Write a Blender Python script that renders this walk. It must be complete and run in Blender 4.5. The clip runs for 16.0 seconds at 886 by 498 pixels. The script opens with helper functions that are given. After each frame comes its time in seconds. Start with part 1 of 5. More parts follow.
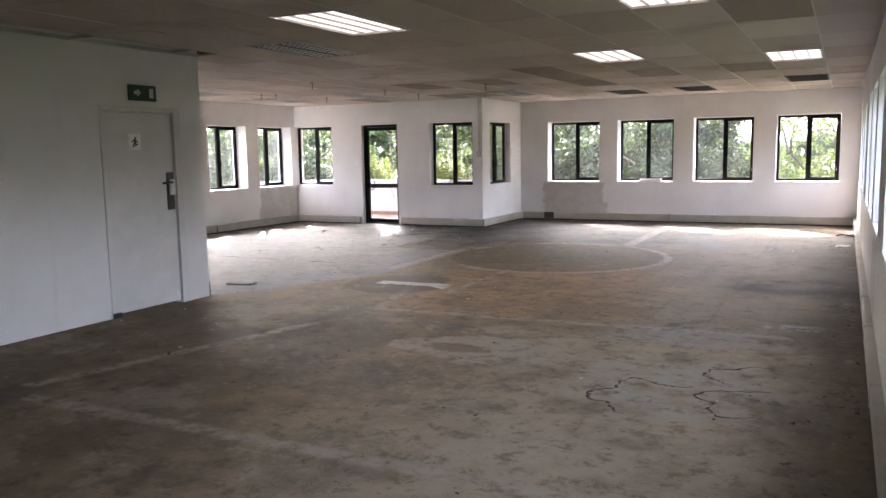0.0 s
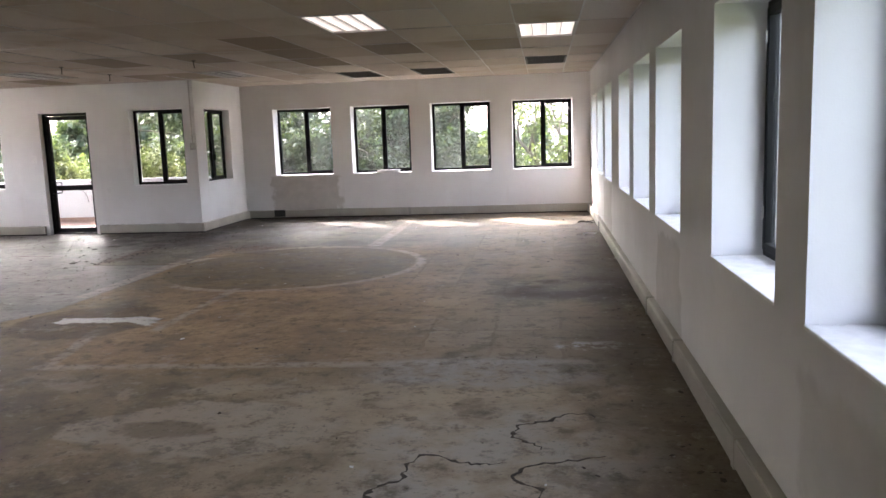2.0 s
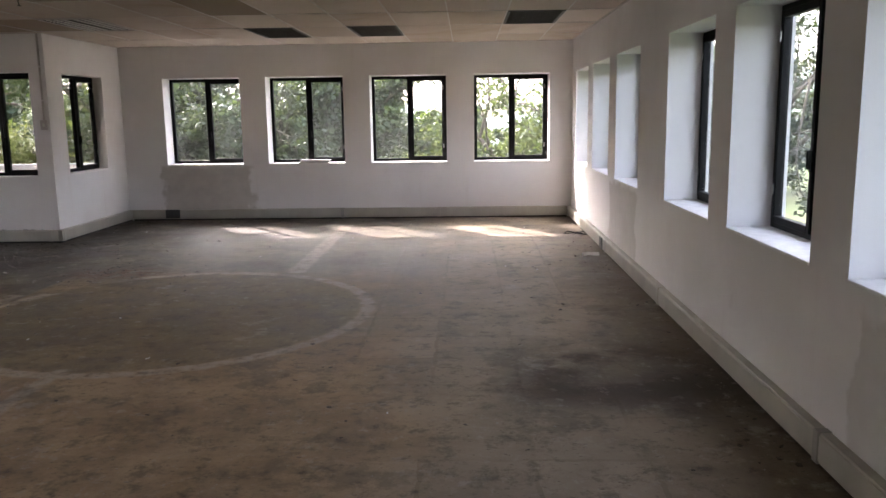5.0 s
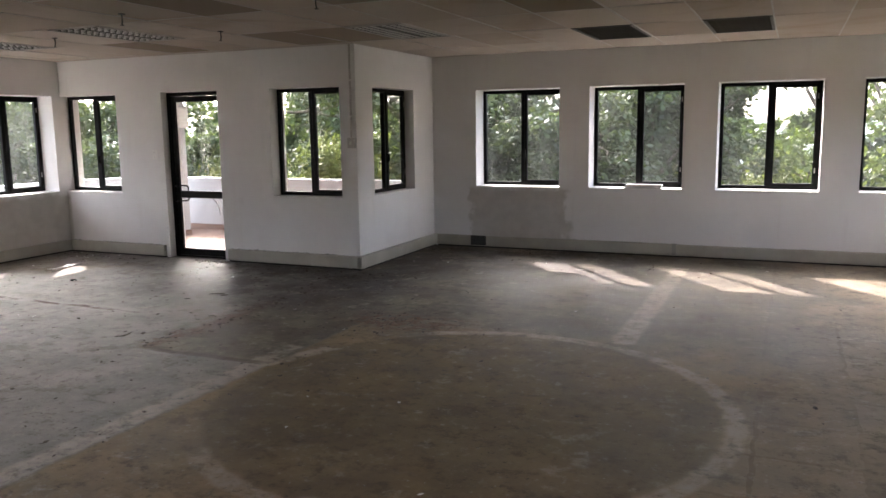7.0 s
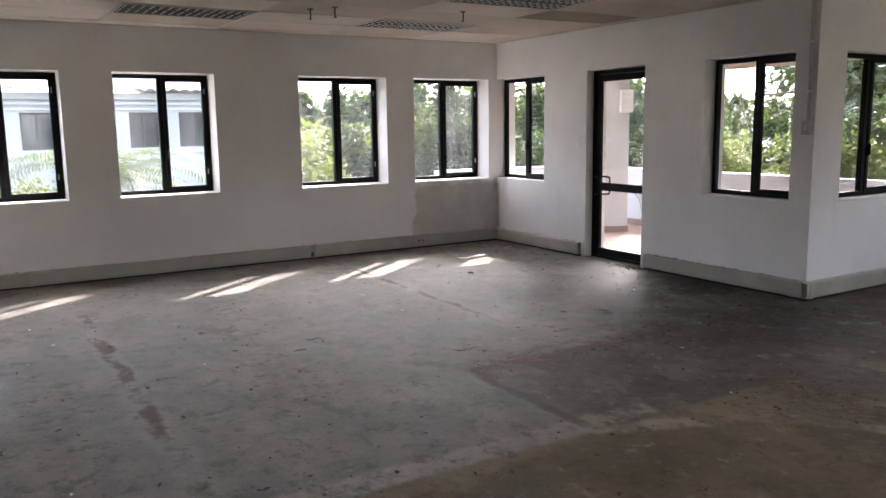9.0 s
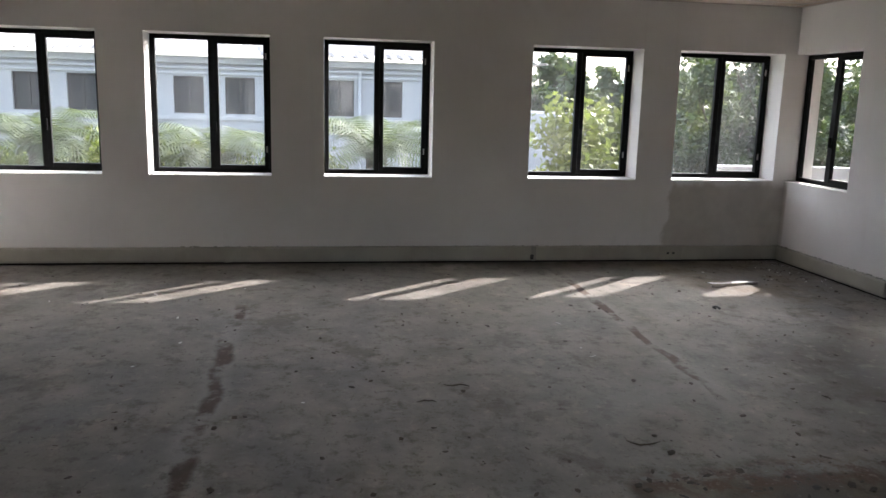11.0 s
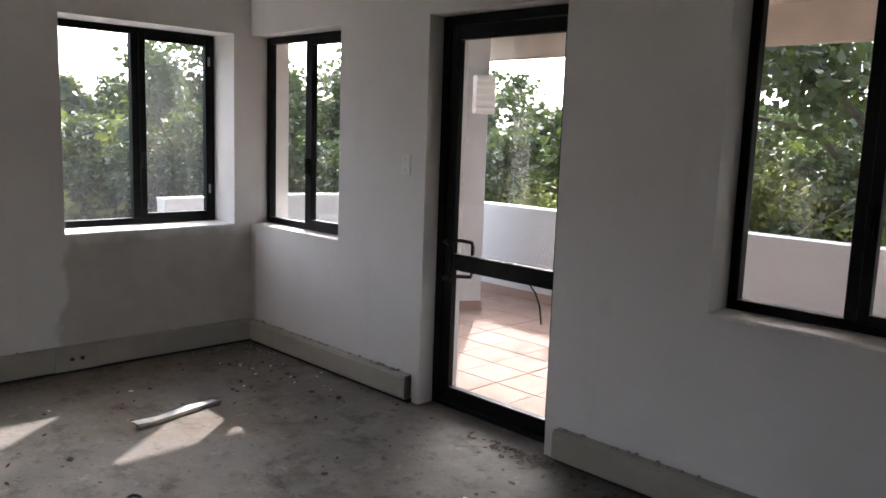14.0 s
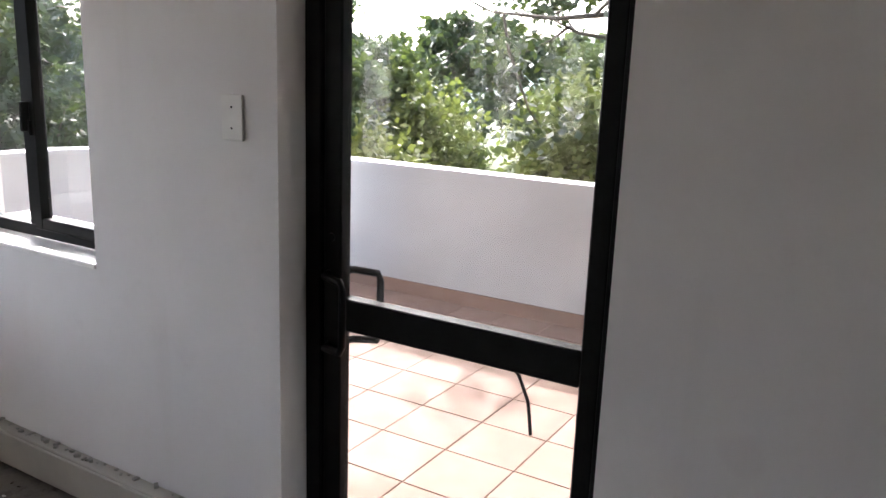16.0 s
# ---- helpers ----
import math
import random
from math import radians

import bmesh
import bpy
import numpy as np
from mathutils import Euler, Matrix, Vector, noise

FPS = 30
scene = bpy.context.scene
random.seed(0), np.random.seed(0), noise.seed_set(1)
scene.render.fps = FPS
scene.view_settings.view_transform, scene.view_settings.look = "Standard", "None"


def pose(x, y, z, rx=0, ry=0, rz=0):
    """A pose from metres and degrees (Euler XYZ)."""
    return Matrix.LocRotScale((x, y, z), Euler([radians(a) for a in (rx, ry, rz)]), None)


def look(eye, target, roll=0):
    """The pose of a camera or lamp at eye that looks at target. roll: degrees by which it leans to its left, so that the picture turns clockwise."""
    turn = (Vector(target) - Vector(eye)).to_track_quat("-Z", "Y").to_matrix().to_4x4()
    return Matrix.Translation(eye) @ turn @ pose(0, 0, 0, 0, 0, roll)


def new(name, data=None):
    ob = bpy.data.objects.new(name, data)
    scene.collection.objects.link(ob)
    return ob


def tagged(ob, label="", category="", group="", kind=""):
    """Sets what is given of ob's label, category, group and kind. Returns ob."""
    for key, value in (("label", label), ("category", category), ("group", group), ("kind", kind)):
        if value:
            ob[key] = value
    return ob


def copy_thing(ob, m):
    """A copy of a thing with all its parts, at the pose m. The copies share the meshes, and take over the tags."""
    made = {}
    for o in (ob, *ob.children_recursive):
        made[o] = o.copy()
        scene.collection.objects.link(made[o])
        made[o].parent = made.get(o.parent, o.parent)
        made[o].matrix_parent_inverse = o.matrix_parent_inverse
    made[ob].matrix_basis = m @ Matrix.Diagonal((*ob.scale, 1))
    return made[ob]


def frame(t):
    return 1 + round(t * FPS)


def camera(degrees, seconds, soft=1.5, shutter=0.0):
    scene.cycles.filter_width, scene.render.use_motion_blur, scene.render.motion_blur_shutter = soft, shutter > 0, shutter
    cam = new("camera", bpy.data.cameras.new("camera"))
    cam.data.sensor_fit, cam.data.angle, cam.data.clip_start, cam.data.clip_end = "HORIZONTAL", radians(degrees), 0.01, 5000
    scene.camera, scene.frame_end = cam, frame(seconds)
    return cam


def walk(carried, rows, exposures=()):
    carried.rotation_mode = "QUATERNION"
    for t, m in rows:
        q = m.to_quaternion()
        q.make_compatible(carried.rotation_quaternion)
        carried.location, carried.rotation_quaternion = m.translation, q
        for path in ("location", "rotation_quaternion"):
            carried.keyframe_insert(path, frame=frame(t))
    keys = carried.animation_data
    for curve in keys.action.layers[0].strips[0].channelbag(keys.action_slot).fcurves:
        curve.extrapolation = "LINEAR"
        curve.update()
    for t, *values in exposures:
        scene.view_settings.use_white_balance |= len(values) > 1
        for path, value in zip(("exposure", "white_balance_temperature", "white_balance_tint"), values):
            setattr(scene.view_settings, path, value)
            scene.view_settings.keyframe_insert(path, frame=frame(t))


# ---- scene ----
cam = camera(58.4, 16.0)
PATH = [
    (0, (0.06, -0.365, 1.525), (-0.837, 1.406, 1.28), -1.0),
    (0.5, (-0.091, -0.053, 1.529), (-0.753, 1.817, 1.274), -0.8),
    (1, (-0.271, 0.268, 1.524), (-0.686, 2.201, 1.228), -1.8),
    (1.5, (-0.408, 0.745, 1.513), (-0.74, 2.695, 1.215), -1.1),
    (2, (-0.553, 1.253, 1.5), (-0.81, 3.216, 1.216), -2.0),
    (2.5, (-0.69, 1.741, 1.504), (-0.882, 3.709, 1.199), -2.9),
    (3, (-0.771, 2.32, 1.497), (-0.991, 4.274, 1.131), -1.5),
    (3.5, (-0.899, 2.852, 1.495), (-1.032, 4.807, 1.093), -1.6),
    (3.7, (-0.934, 3.035, 1.499), (-1.023, 4.993, 1.099), -1.6),
    (5.8, (-1.366, 5.212, 1.52), (-1.43, 7.187, 1.215), -0.7),
    (6, (-1.395, 5.39, 1.535), (-1.521, 7.363, 1.229), -0.8),
    (6.5, (-1.709, 5.753, 1.597), (-2.223, 7.667, 1.326), -0.8),
    (7, (-1.843, 6.2, 1.623), (-2.638, 8.01, 1.319), -0.8),
    (7.5, (-1.988, 6.657, 1.609), (-2.849, 8.438, 1.312), -0.8),
    (8, (-2.097, 7.136, 1.564), (-3.32, 8.685, 1.241), 1.4),
    (8.5, (-2.226, 7.56, 1.539), (-3.638, 8.932, 1.189), 0.1),
    (9, (-2.28, 8.019, 1.517), (-3.971, 9.041, 1.21), -0.8),
    (9.2, (-2.29, 8.19, 1.521), (-4.108, 8.963, 1.207), -0.7),
    (11.3, (-3.616, 9.533, 1.571), (-5.557, 9.843, 1.2), 1.5),
    (11.4, (-3.68, 9.597, 1.567), (-5.595, 10.042, 1.199), 1.1),
    (11.5, (-3.737, 9.646, 1.561), (-5.625, 10.186, 1.181), 1.5),
    (12, (-4.186, 9.951, 1.489), (-5.94, 10.834, 1.111), 2.4),
    (12.5, (-4.649, 10.268, 1.461), (-6.336, 11.273, 1.081), 2.9),
    (13, (-5.123, 10.577, 1.451), (-6.647, 11.797, 1.014), 2.3),
    (13.5, (-5.59, 10.862, 1.496), (-7.092, 12.113, 1.072), 2.8),
    (14, (-6.091, 11.202, 1.499), (-7.499, 12.593, 1.209), 2.0),
    (14.5, (-6.567, 11.564, 1.492), (-7.828, 13.076, 1.141), 2.4),
    (15, (-7.039, 11.899, 1.465), (-8.192, 13.486, 1.071), 2.9),
    (15.5, (-7.45, 12.22, 1.5), (-8.482, 13.873, 1.051), 2.1),
    (16, (-7.799, 12.605, 1.462), (-8.795, 14.281, 1.02), 2.1),
]
walk(cam, [(t, look(eye, target, roll)) for t, eye, target, roll in PATH],
     exposures=[(0, 4.72, 6250, 25), (2, 4.42, 6300, 23), (3.5, 4.18, 6450, 25), (6, 3.77, 6450, 23), (7.5, 3.73, 6400, 21), (9, 3.82, 6250, 22), (11.5, 2.95, 6200, 17), (12.5, 2.92, 6200, 18), (14.5, 3.18, 6200, 20), (16, 3.45, 6150, 20)])

# ---- world, sun, exposure ----
SUN_DIR = Vector((0.87, -1.11, -1.0))          # the way the sunlight travels, from the north-west
world = bpy.data.worlds.new("daylight")
scene.world = world
world.use_nodes = True
wt = world.node_tree
sky = wt.nodes.new("ShaderNodeTexSky")
sky.sky_type, sky.sun_disc = "NISHITA", False
sky.sun_elevation, sky.sun_rotation = radians(34), radians(-38)
sky.air_density, sky.dust_density, sky.ozone_density = 1.0, 5.0, 1.0
bgn = wt.nodes["Background"]
bgn.inputs["Strength"].default_value = 0.15
haze = wt.nodes.new("ShaderNodeHueSaturation")
haze.inputs["Saturation"].default_value = 0.5
wt.links.new(sky.outputs[0], haze.inputs["Color"])
wt.links.new(haze.outputs[0], bgn.inputs["Color"])
sun = new("sun", bpy.data.lights.new("sun", "SUN"))
sun.data.energy, sun.data.angle, sun.data.color = 1.25, radians(0.8), (1.0, 0.94, 0.85)
sun.matrix_world = look(-SUN_DIR * 20, (0, 0, 0))


# ---- material helpers ----
class G:
    """A node material with short names for the nodes that it uses."""

    def __init__(self, name, rough=0.6, metal=0.0, spec=0.5):
        self.m = bpy.data.materials.new(name)
        self.m.use_nodes = True
        self.t = self.m.node_tree
        self.b = self.t.nodes["Principled BSDF"]
        self.b.inputs["Roughness"].default_value = rough
        self.b.inputs["Metallic"].default_value = metal
        self.b.inputs["Specular IOR Level"].default_value = spec
        self._pos = None

    def n(self, kind, **kw):
        node = self.t.nodes.new(kind)
        for k, v in kw.items():
            node.inputs[k].default_value = v
        return node

    def put(self, sock, val):
        if isinstance(val, bpy.types.NodeSocket):
            self.t.links.new(val, sock)
        elif isinstance(val, tuple) and len(val) == 3 and sock.type == "RGBA":
            sock.default_value = (*val, 1)
        else:
            sock.default_value = val

    def world_pos(self):
        if not self._pos:
            self._pos = self.t.nodes.new("ShaderNodeNewGeometry").outputs["Position"]
        return self._pos

    def local_pos(self):
        return self.t.nodes.new("ShaderNodeTexCoord").outputs["Object"]

    def xyz(self, vec=None):
        s = self.t.nodes.new("ShaderNodeSeparateXYZ")
        self.put(s.inputs[0], vec or self.world_pos())
        return s.outputs[0], s.outputs[1], s.outputs[2]

    def math(self, op, a, b=0.0, c=None):
        nd = self.t.nodes.new("ShaderNodeMath")
        nd.operation = op
        self.put(nd.inputs[0], a)
        self.put(nd.inputs[1], b)
        if c is not None:
            self.put(nd.inputs[2], c)
        return nd.outputs[0]

    def noise(self, scale, detail=3.0, vec=None, rough=0.55, dist=0.0):
        nd = self.n("ShaderNodeTexNoise", Scale=scale, Detail=detail, Roughness=rough, Distortion=dist)
        self.put(nd.inputs["Vector"], vec or self.world_pos())
        return nd.outputs["Fac"]

    def stretch(self, s, vec=None):
        nd = self.t.nodes.new("ShaderNodeMapping")
        nd.inputs["Scale"].default_value = s
        self.put(nd.inputs["Vector"], vec or self.world_pos())
        return nd.outputs[0]

    def ramp(self, v, a, b, lo=0.0, hi=1.0):
        nd = self.t.nodes.new("ShaderNodeMapRange")
        nd.clamp = True
        nd.interpolation_type = "SMOOTHSTEP"
        for i, x in enumerate((v, a, b, lo, hi)):
            self.put(nd.inputs[i], x)
        return nd.outputs[0]

    def mix(self, f, a, b, blend="MIX"):
        nd = self.t.nodes.new("ShaderNodeMix")
        nd.data_type, nd.blend_type = "RGBA", blend
        self.put(nd.inputs[0], f)
        self.put(nd.inputs[6], a)
        self.put(nd.inputs[7], b)
        return nd.outputs[2]

    def box(self, x, y, x0, x1, y0, y1, e=0.03):
        """1 inside a rectangle, 0 outside, with an edge e wide."""
        a = self.math("MULTIPLY", self.ramp(x, x0 - e, x0 + e), self.ramp(x, x1 - e, x1 + e, 1, 0))
        b = self.math("MULTIPLY", self.ramp(y, y0 - e, y0 + e), self.ramp(y, y1 - e, y1 + e, 1, 0))
        return self.math("MULTIPLY", a, b)

    def warp(self, v, amount, scale, seed=0.0):
        nd = self.t.nodes.new("ShaderNodeMapping")
        nd.inputs["Location"].default_value = (seed, seed * 1.7, 0)
        self.put(nd.inputs["Vector"], self.world_pos())
        f = self.noise(scale, 4, nd.outputs[0])
        return self.math("ADD", v, self.math("MULTIPLY", self.math("SUBTRACT", f, 0.5), amount))

    def bump(self, h, strength=0.3, dist=0.01):
        nd = self.n("ShaderNodeBump", Strength=strength, Distance=dist)
        self.put(nd.inputs["Height"], h)
        self.put(self.b.inputs["Normal"], nd.outputs[0])

    def colour(self, c):
        self.put(self.b.inputs["Base Color"], c)
        return self

    def rough(self, r):
        self.put(self.b.inputs["Roughness"], r)
        return self


def plain(name, c, rough=0.5, metal=0.0, var=0.12, scale=30.0, bump=0.0, spec=0.5):
    g = G(name, rough, metal, spec)
    f = g.noise(scale, 4, g.local_pos())
    dark = tuple(v * (1 - var) for v in c)
    light = tuple(min(1, v * (1 + var)) for v in c)
    g.colour(g.mix(g.ramp(f, 0.3, 0.7), dark, light))
    if bump:
        g.bump(f, bump, 0.004)
    return g.m


def make_wall_paint():
    g = G("wall_paint", 0.75, spec=0.3)
    x, y, z = g.xyz()
    big, fine = g.noise(0.9, 4), g.noise(14, 5)
    c = g.mix(g.ramp(big, 0.35, 0.7), (0.69, 0.675, 0.66), (0.76, 0.75, 0.74))
    c = g.mix(g.math("MULTIPLY", g.ramp(fine, 0.58, 0.8), 0.25), c, (0.62, 0.60, 0.58))
    wz, wx, wy = g.warp(z, 0.3, 3.2, 3), g.warp(x, 0.6, 2.6, 7), g.warp(y, 0.6, 2.6, 11)
    # bare plaster where the paint has been cut away under some windows
    p1 = g.math("MULTIPLY", g.box(wx, wz, -5.82, -4.40, 0.0, 0.80, 0.035), g.ramp(y, 16.1, 16.15))
    p2 = g.math("MULTIPLY", g.box(wy, wz, 12.86, 14.3, 0.0, 0.80, 0.04), g.ramp(x, -10.9, -10.85, 1, 0))
    p3 = g.math("MULTIPLY", g.box(wy, wz, 11.68, 13.0, 0.0, 0.80, 0.03), g.ramp(x, 0.25, 0.28))
    p4 = g.math("MULTIPLY", g.box(wy, wz, 6.42, 7.5, 0.0, 0.72, 0.03), g.ramp(x, 0.25, 0.28))
    p5 = g.math("MULTIPLY", g.box(wy, wz, 3.1, 4.0, 0.0, 0.66, 0.05), g.ramp(x, 0.25, 0.28))
    pl = g.mix(g.ramp(g.noise(5, 5), 0.3, 0.7), (0.38, 0.352, 0.31), (0.48, 0.45, 0.40))
    for p, k in ((p1, 0.7), (p2, 0.75), (p3, 0.5), (p4, 0.42), (p5, 0.38)):
        c = g.mix(g.math("MULTIPLY", p, k), c, pl)
    # grime by the floor and drip marks
    drip = g.noise(6, 3, g.stretch((1, 1, 0.08)))
    c = g.mix(g.math("MULTIPLY", g.ramp(drip, 0.6, 0.8), 0.18), c, (0.5, 0.46, 0.4))
    spots = g.ramp(g.noise(2.3, 2), 0.72, 0.76)
    c = g.mix(g.math("MULTIPLY", spots, 0.12), c, (0.45, 0.42, 0.4))
    g.colour(c)
    g.bump(g.math("ADD", g.noise(9, 4), g.math("MULTIPLY", g.noise(160, 2), 0.25)), 0.25, 0.006)
    return g.m


def make_floor():
    """Bare screed: a grey western part, brown carpet glue in the middle, worn lines and stains where they lie in the room."""
    g = G("bare_screed", 0.75, spec=0.14)
    x, y, z = g.xyz()
    lx, ly = g.warp(x, 0.07, 6, 2), g.warp(y, 0.07, 6, 9)
    wx, wy = g.warp(x, 0.5, 1.2, 1), g.warp(y, 0.5, 1.2, 5)
    big, mid = g.noise(0.55, 5, rough=0.6), g.noise(2.0, 9, rough=0.66)
    fine, grain = g.noise(9, 8, rough=0.7), g.noise(80, 4)
    patch = g.noise(1.1, 8, rough=0.62, dist=0.25)
    mul, add, sub, mx = (lambda a, b: g.math("MULTIPLY", a, b)), (lambda a, b: g.math("ADD", a, b)), (lambda a, b: g.math("SUBTRACT", a, b)), (lambda a, b: g.math("MAXIMUM", a, b))
    inv = lambda a: g.math("SUBTRACT", 1.0, a)

    def blob(cx, cy, rx, ry, seed, edge=0.12, ragged=0.8):
        """1 inside a ragged oval."""
        ex = g.math("DIVIDE", sub(g.warp(x, ragged * rx, 1.6 / rx, seed), cx), rx)
        ey = g.math("DIVIDE", sub(g.warp(y, ragged * ry, 1.6 / rx, seed + 3), cy), ry)
        return g.ramp(g.math("SQRT", add(mul(ex, ex), mul(ey, ey))), 1 - edge, 1 + edge, 1, 0)

    grey = g.mix(g.ramp(mid, 0.32, 0.68), (0.150, 0.139, 0.121), (0.26, 0.243, 0.215))
    grey = g.mix(mul(g.ramp(patch, 0.55, 0.7), 0.35), grey, (0.30, 0.285, 0.26))
    brown = g.mix(g.ramp(mid, 0.30, 0.70), (0.145, 0.100, 0.054), (0.255, 0.185, 0.108))
    rust = g.mix(g.ramp(mid, 0.35, 0.66), (0.24, 0.150, 0.078), (0.38, 0.262, 0.152))
    # the glue's western edge, straight along the room and bent towards the stair block
    edge = mx(add(lx, 5.12), add(mul(add(lx, 6.05), 0.86), mul(sub(ly, 6.1), -0.42)))
    main = g.ramp(edge, -0.03, 0.03, 0, 1)
    west = g.ramp(mx(edge, g.math("MINIMUM", add(lx, 6.33), sub(ly, 10.62))), -0.03, 0.03, 0, 1)
    south = g.ramp(wy, 11.6, 12.6, 1, 0)
    glue = mul(main, south)
    c = g.mix(glue, grey, brown)
    c = g.mix(mul(mul(glue, g.box(wx, wy, -4.2, -1.3, 6.2, 9.6, 0.35)), g.ramp(fine, 0.3, 0.6, 0.35, 0.9)), c, rust)
    # north of the glue: grey brown with dark smears
    north = mul(west, inv(glue))
    c = g.mix(mul(north, 0.85), c, g.mix(g.ramp(mid, 0.34, 0.66), (0.088, 0.070, 0.043), (0.190, 0.160, 0.112)))
    c = g.mix(mul(north, g.ramp(patch, 0.48, 0.58, 0.0, 0.6)), c, (0.066, 0.054, 0.036))
    c = g.mix(mul(blob(-4.8, 12.05, 0.5, 0.28, 83, 0.5, 1.8), g.ramp(fine, 0.42, 0.56, 0, 0.8)), c, (0.115, 0.055, 0.026))
    # the eastern half fades to a paler grey brown, with squares left by carpet tiles
    east = mul(g.ramp(wx, -2.0, -1.0), g.ramp(wy, 5.6, 6.6))
    c = g.mix(mul(east, g.ramp(mid, 0.3, 0.6, 0.3, 0.8)), c, (0.35, 0.28, 0.20))
    br = g.n("ShaderNodeTexBrick", Scale=1.0)
    br.offset = 0.0
    for name, value in (("Mortar Size", 0.012), ("Brick Width", 0.5), ("Row Height", 0.5)):
        br.inputs[name].default_value = value
    br.inputs["Color1"].default_value, br.inputs["Color2"].default_value = (0.1, 0.1, 0.1, 1), (0.9, 0.9, 0.9, 1)
    br.inputs["Mortar"].default_value = (0.0, 0.0, 0.0, 1)
    shift = g.t.nodes.new("ShaderNodeMapping")
    shift.inputs["Location"].default_value = (1.45, -0.2, 0)
    cx = g.t.nodes.new("ShaderNodeCombineXYZ")
    g.put(cx.inputs[0], lx)
    g.put(cx.inputs[1], ly)
    g.put(shift.inputs["Vector"], cx.outputs[0])
    g.put(br.inputs["Vector"], shift.outputs[0])
    sq = mul(mul(g.ramp(wx, -2.9, -1.7), g.ramp(wy, 5.8, 6.4)), g.ramp(big, 0.35, 0.58))
    c = g.mix(mul(sq, 0.38), c, g.mix(br.outputs[0], (0.085, 0.066, 0.047), (0.29, 0.245, 0.19)))
    # south part: olive brown with paler worn islands
    so = g.ramp(wy, 5.7, 6.3, 1, 0)
    c = g.mix(mul(so, 0.75), c, g.mix(g.ramp(mid, 0.34, 0.66), (0.150, 0.108, 0.064), (0.30, 0.23, 0.148)))
    c = g.mix(mul(so, g.ramp(patch, 0.54, 0.60, 0, 0.55)), c, (0.36, 0.305, 0.225))
    c = g.mix(mul(so, g.ramp(g.noise(0.8, 7, g.stretch((1.3, 0.8, 1)), rough=0.66), 0.55, 0.66, 0, 0.7)), c, (0.062, 0.046, 0.030))
    # pale scuffs, brightened further in place of the window light from the east
    c = g.mix(mul(mul(so, g.ramp(wx, -3.2, -1.2)), g.ramp(mid, 0.32, 0.58, 0.25, 0.75)), c, (0.43, 0.352, 0.25))
    # darker brown towards the west
    c = g.mix(mul(mul(so, g.ramp(wx, -2.7, -3.8)), g.ramp(patch, 0.38, 0.56, 0.7, 0.3)), c, (0.082, 0.058, 0.034))
    # the disc of darker glue and its pale ring
    dx, dy = sub(lx, -3.60), sub(ly, 10.44)
    rad = g.math("SQRT", add(mul(dx, dx), mul(dy, dy)))
    disc = g.mix(g.ramp(mid, 0.34, 0.68), (0.095, 0.071, 0.037), (0.150, 0.115, 0.062))
    c = g.mix(mul(g.ramp(rad, 1.46, 1.53, 0.62, 0), main), c, disc)
    pale = g.mix(fine, (0.31, 0.265, 0.20), (0.44, 0.385, 0.31))
    ring = mul(g.ramp(g.math("ABSOLUTE", sub(rad, 1.56)), 0.035, 0.075, 1, 0), g.ramp(lx, -4.7, -4.3))
    ln = ring
    for q in (g.box(lx, ly, -3.03, -2.85, 12.0, 15.4, 0.03),
              g.box(lx, ly, -3.78, -3.69, 7.2, 9.0, 0.03),
              g.box(add(lx, mul(sub(ly, 6.2), 0.22)), ly, -4.06, -3.96, 6.2, 7.4, 0.03),
              g.box(lx, g.math("SUBTRACT", ly, mul(lx, 0.045)), -4.1, -0.25, 6.31, 6.43, 0.035),
              g.box(lx, ly, -4.6, -0.6, 2.78, 2.90, 0.03),
              g.box(add(lx, mul(ly, -0.26)), ly, -5.65, -5.52, 3.0, 5.4, 0.04),
              g.box(lx, ly, -5.30, -5.14, 8.6, 11.1, 0.03),
              g.box(add(lx, mul(ly, -0.45)), ly, -10.02, -9.86, 10.45, 11.15, 0.03)):
        ln = mx(ln, q)
    c = g.mix(mul(ln, g.ramp(fine, 0.36, 0.56, 0.12, 0.66)), c, pale)
    # dusty stretch along the cross line, with the window glare painted in
    c = g.mix(mul(blob(-0.95, 6.15, 0.75, 0.34, 17, 0.35), g.ramp(fine, 0.35, 0.6, 0.2, 0.75)), c, (0.33, 0.31, 0.28))
    # spilt white filler with a ring of damp, the pale blotch with its brown heart
    c = g.mix(mul(blob(-4.55, 7.55, 0.62, 0.62, 71, 0.06, 0.7), 0.6), c, (0.075, 0.052, 0.032))
    c = g.mix(g.box(g.warp(x, 0.5, 4, 21), g.warp(y, 0.45, 3, 23), -4.85, -3.92, 7.46, 7.72, 0.015), c, (0.50, 0.475, 0.43))
    c = g.mix(mul(blob(-2.38, 5.12, 0.74, 0.40, 31, 0.10, 1.7), g.ramp(fine, 0.3, 0.5, 0.35, 0.75)), c, (0.37, 0.31, 0.235))
    c = g.mix(mul(blob(-2.58, 5.08, 0.28, 0.13, 37, 0.2, 1.6), 0.6), c, (0.125, 0.083, 0.05))
    c = g.mix(mul(blob(-3.0, 4.2, 0.9, 0.5, 41, 0.4, 1.6), g.ramp(fine, 0.38, 0.6, 0.0, 0.5)), c, (0.085, 0.062, 0.04))
    # pale scuffed screed round the cracks
    c = g.mix(mul(blob(-0.75, 4.75, 0.75, 0.7, 47, 0.25), g.ramp(mid, 0.42, 0.6, 0.1, 0.7)), c, (0.36, 0.335, 0.29))
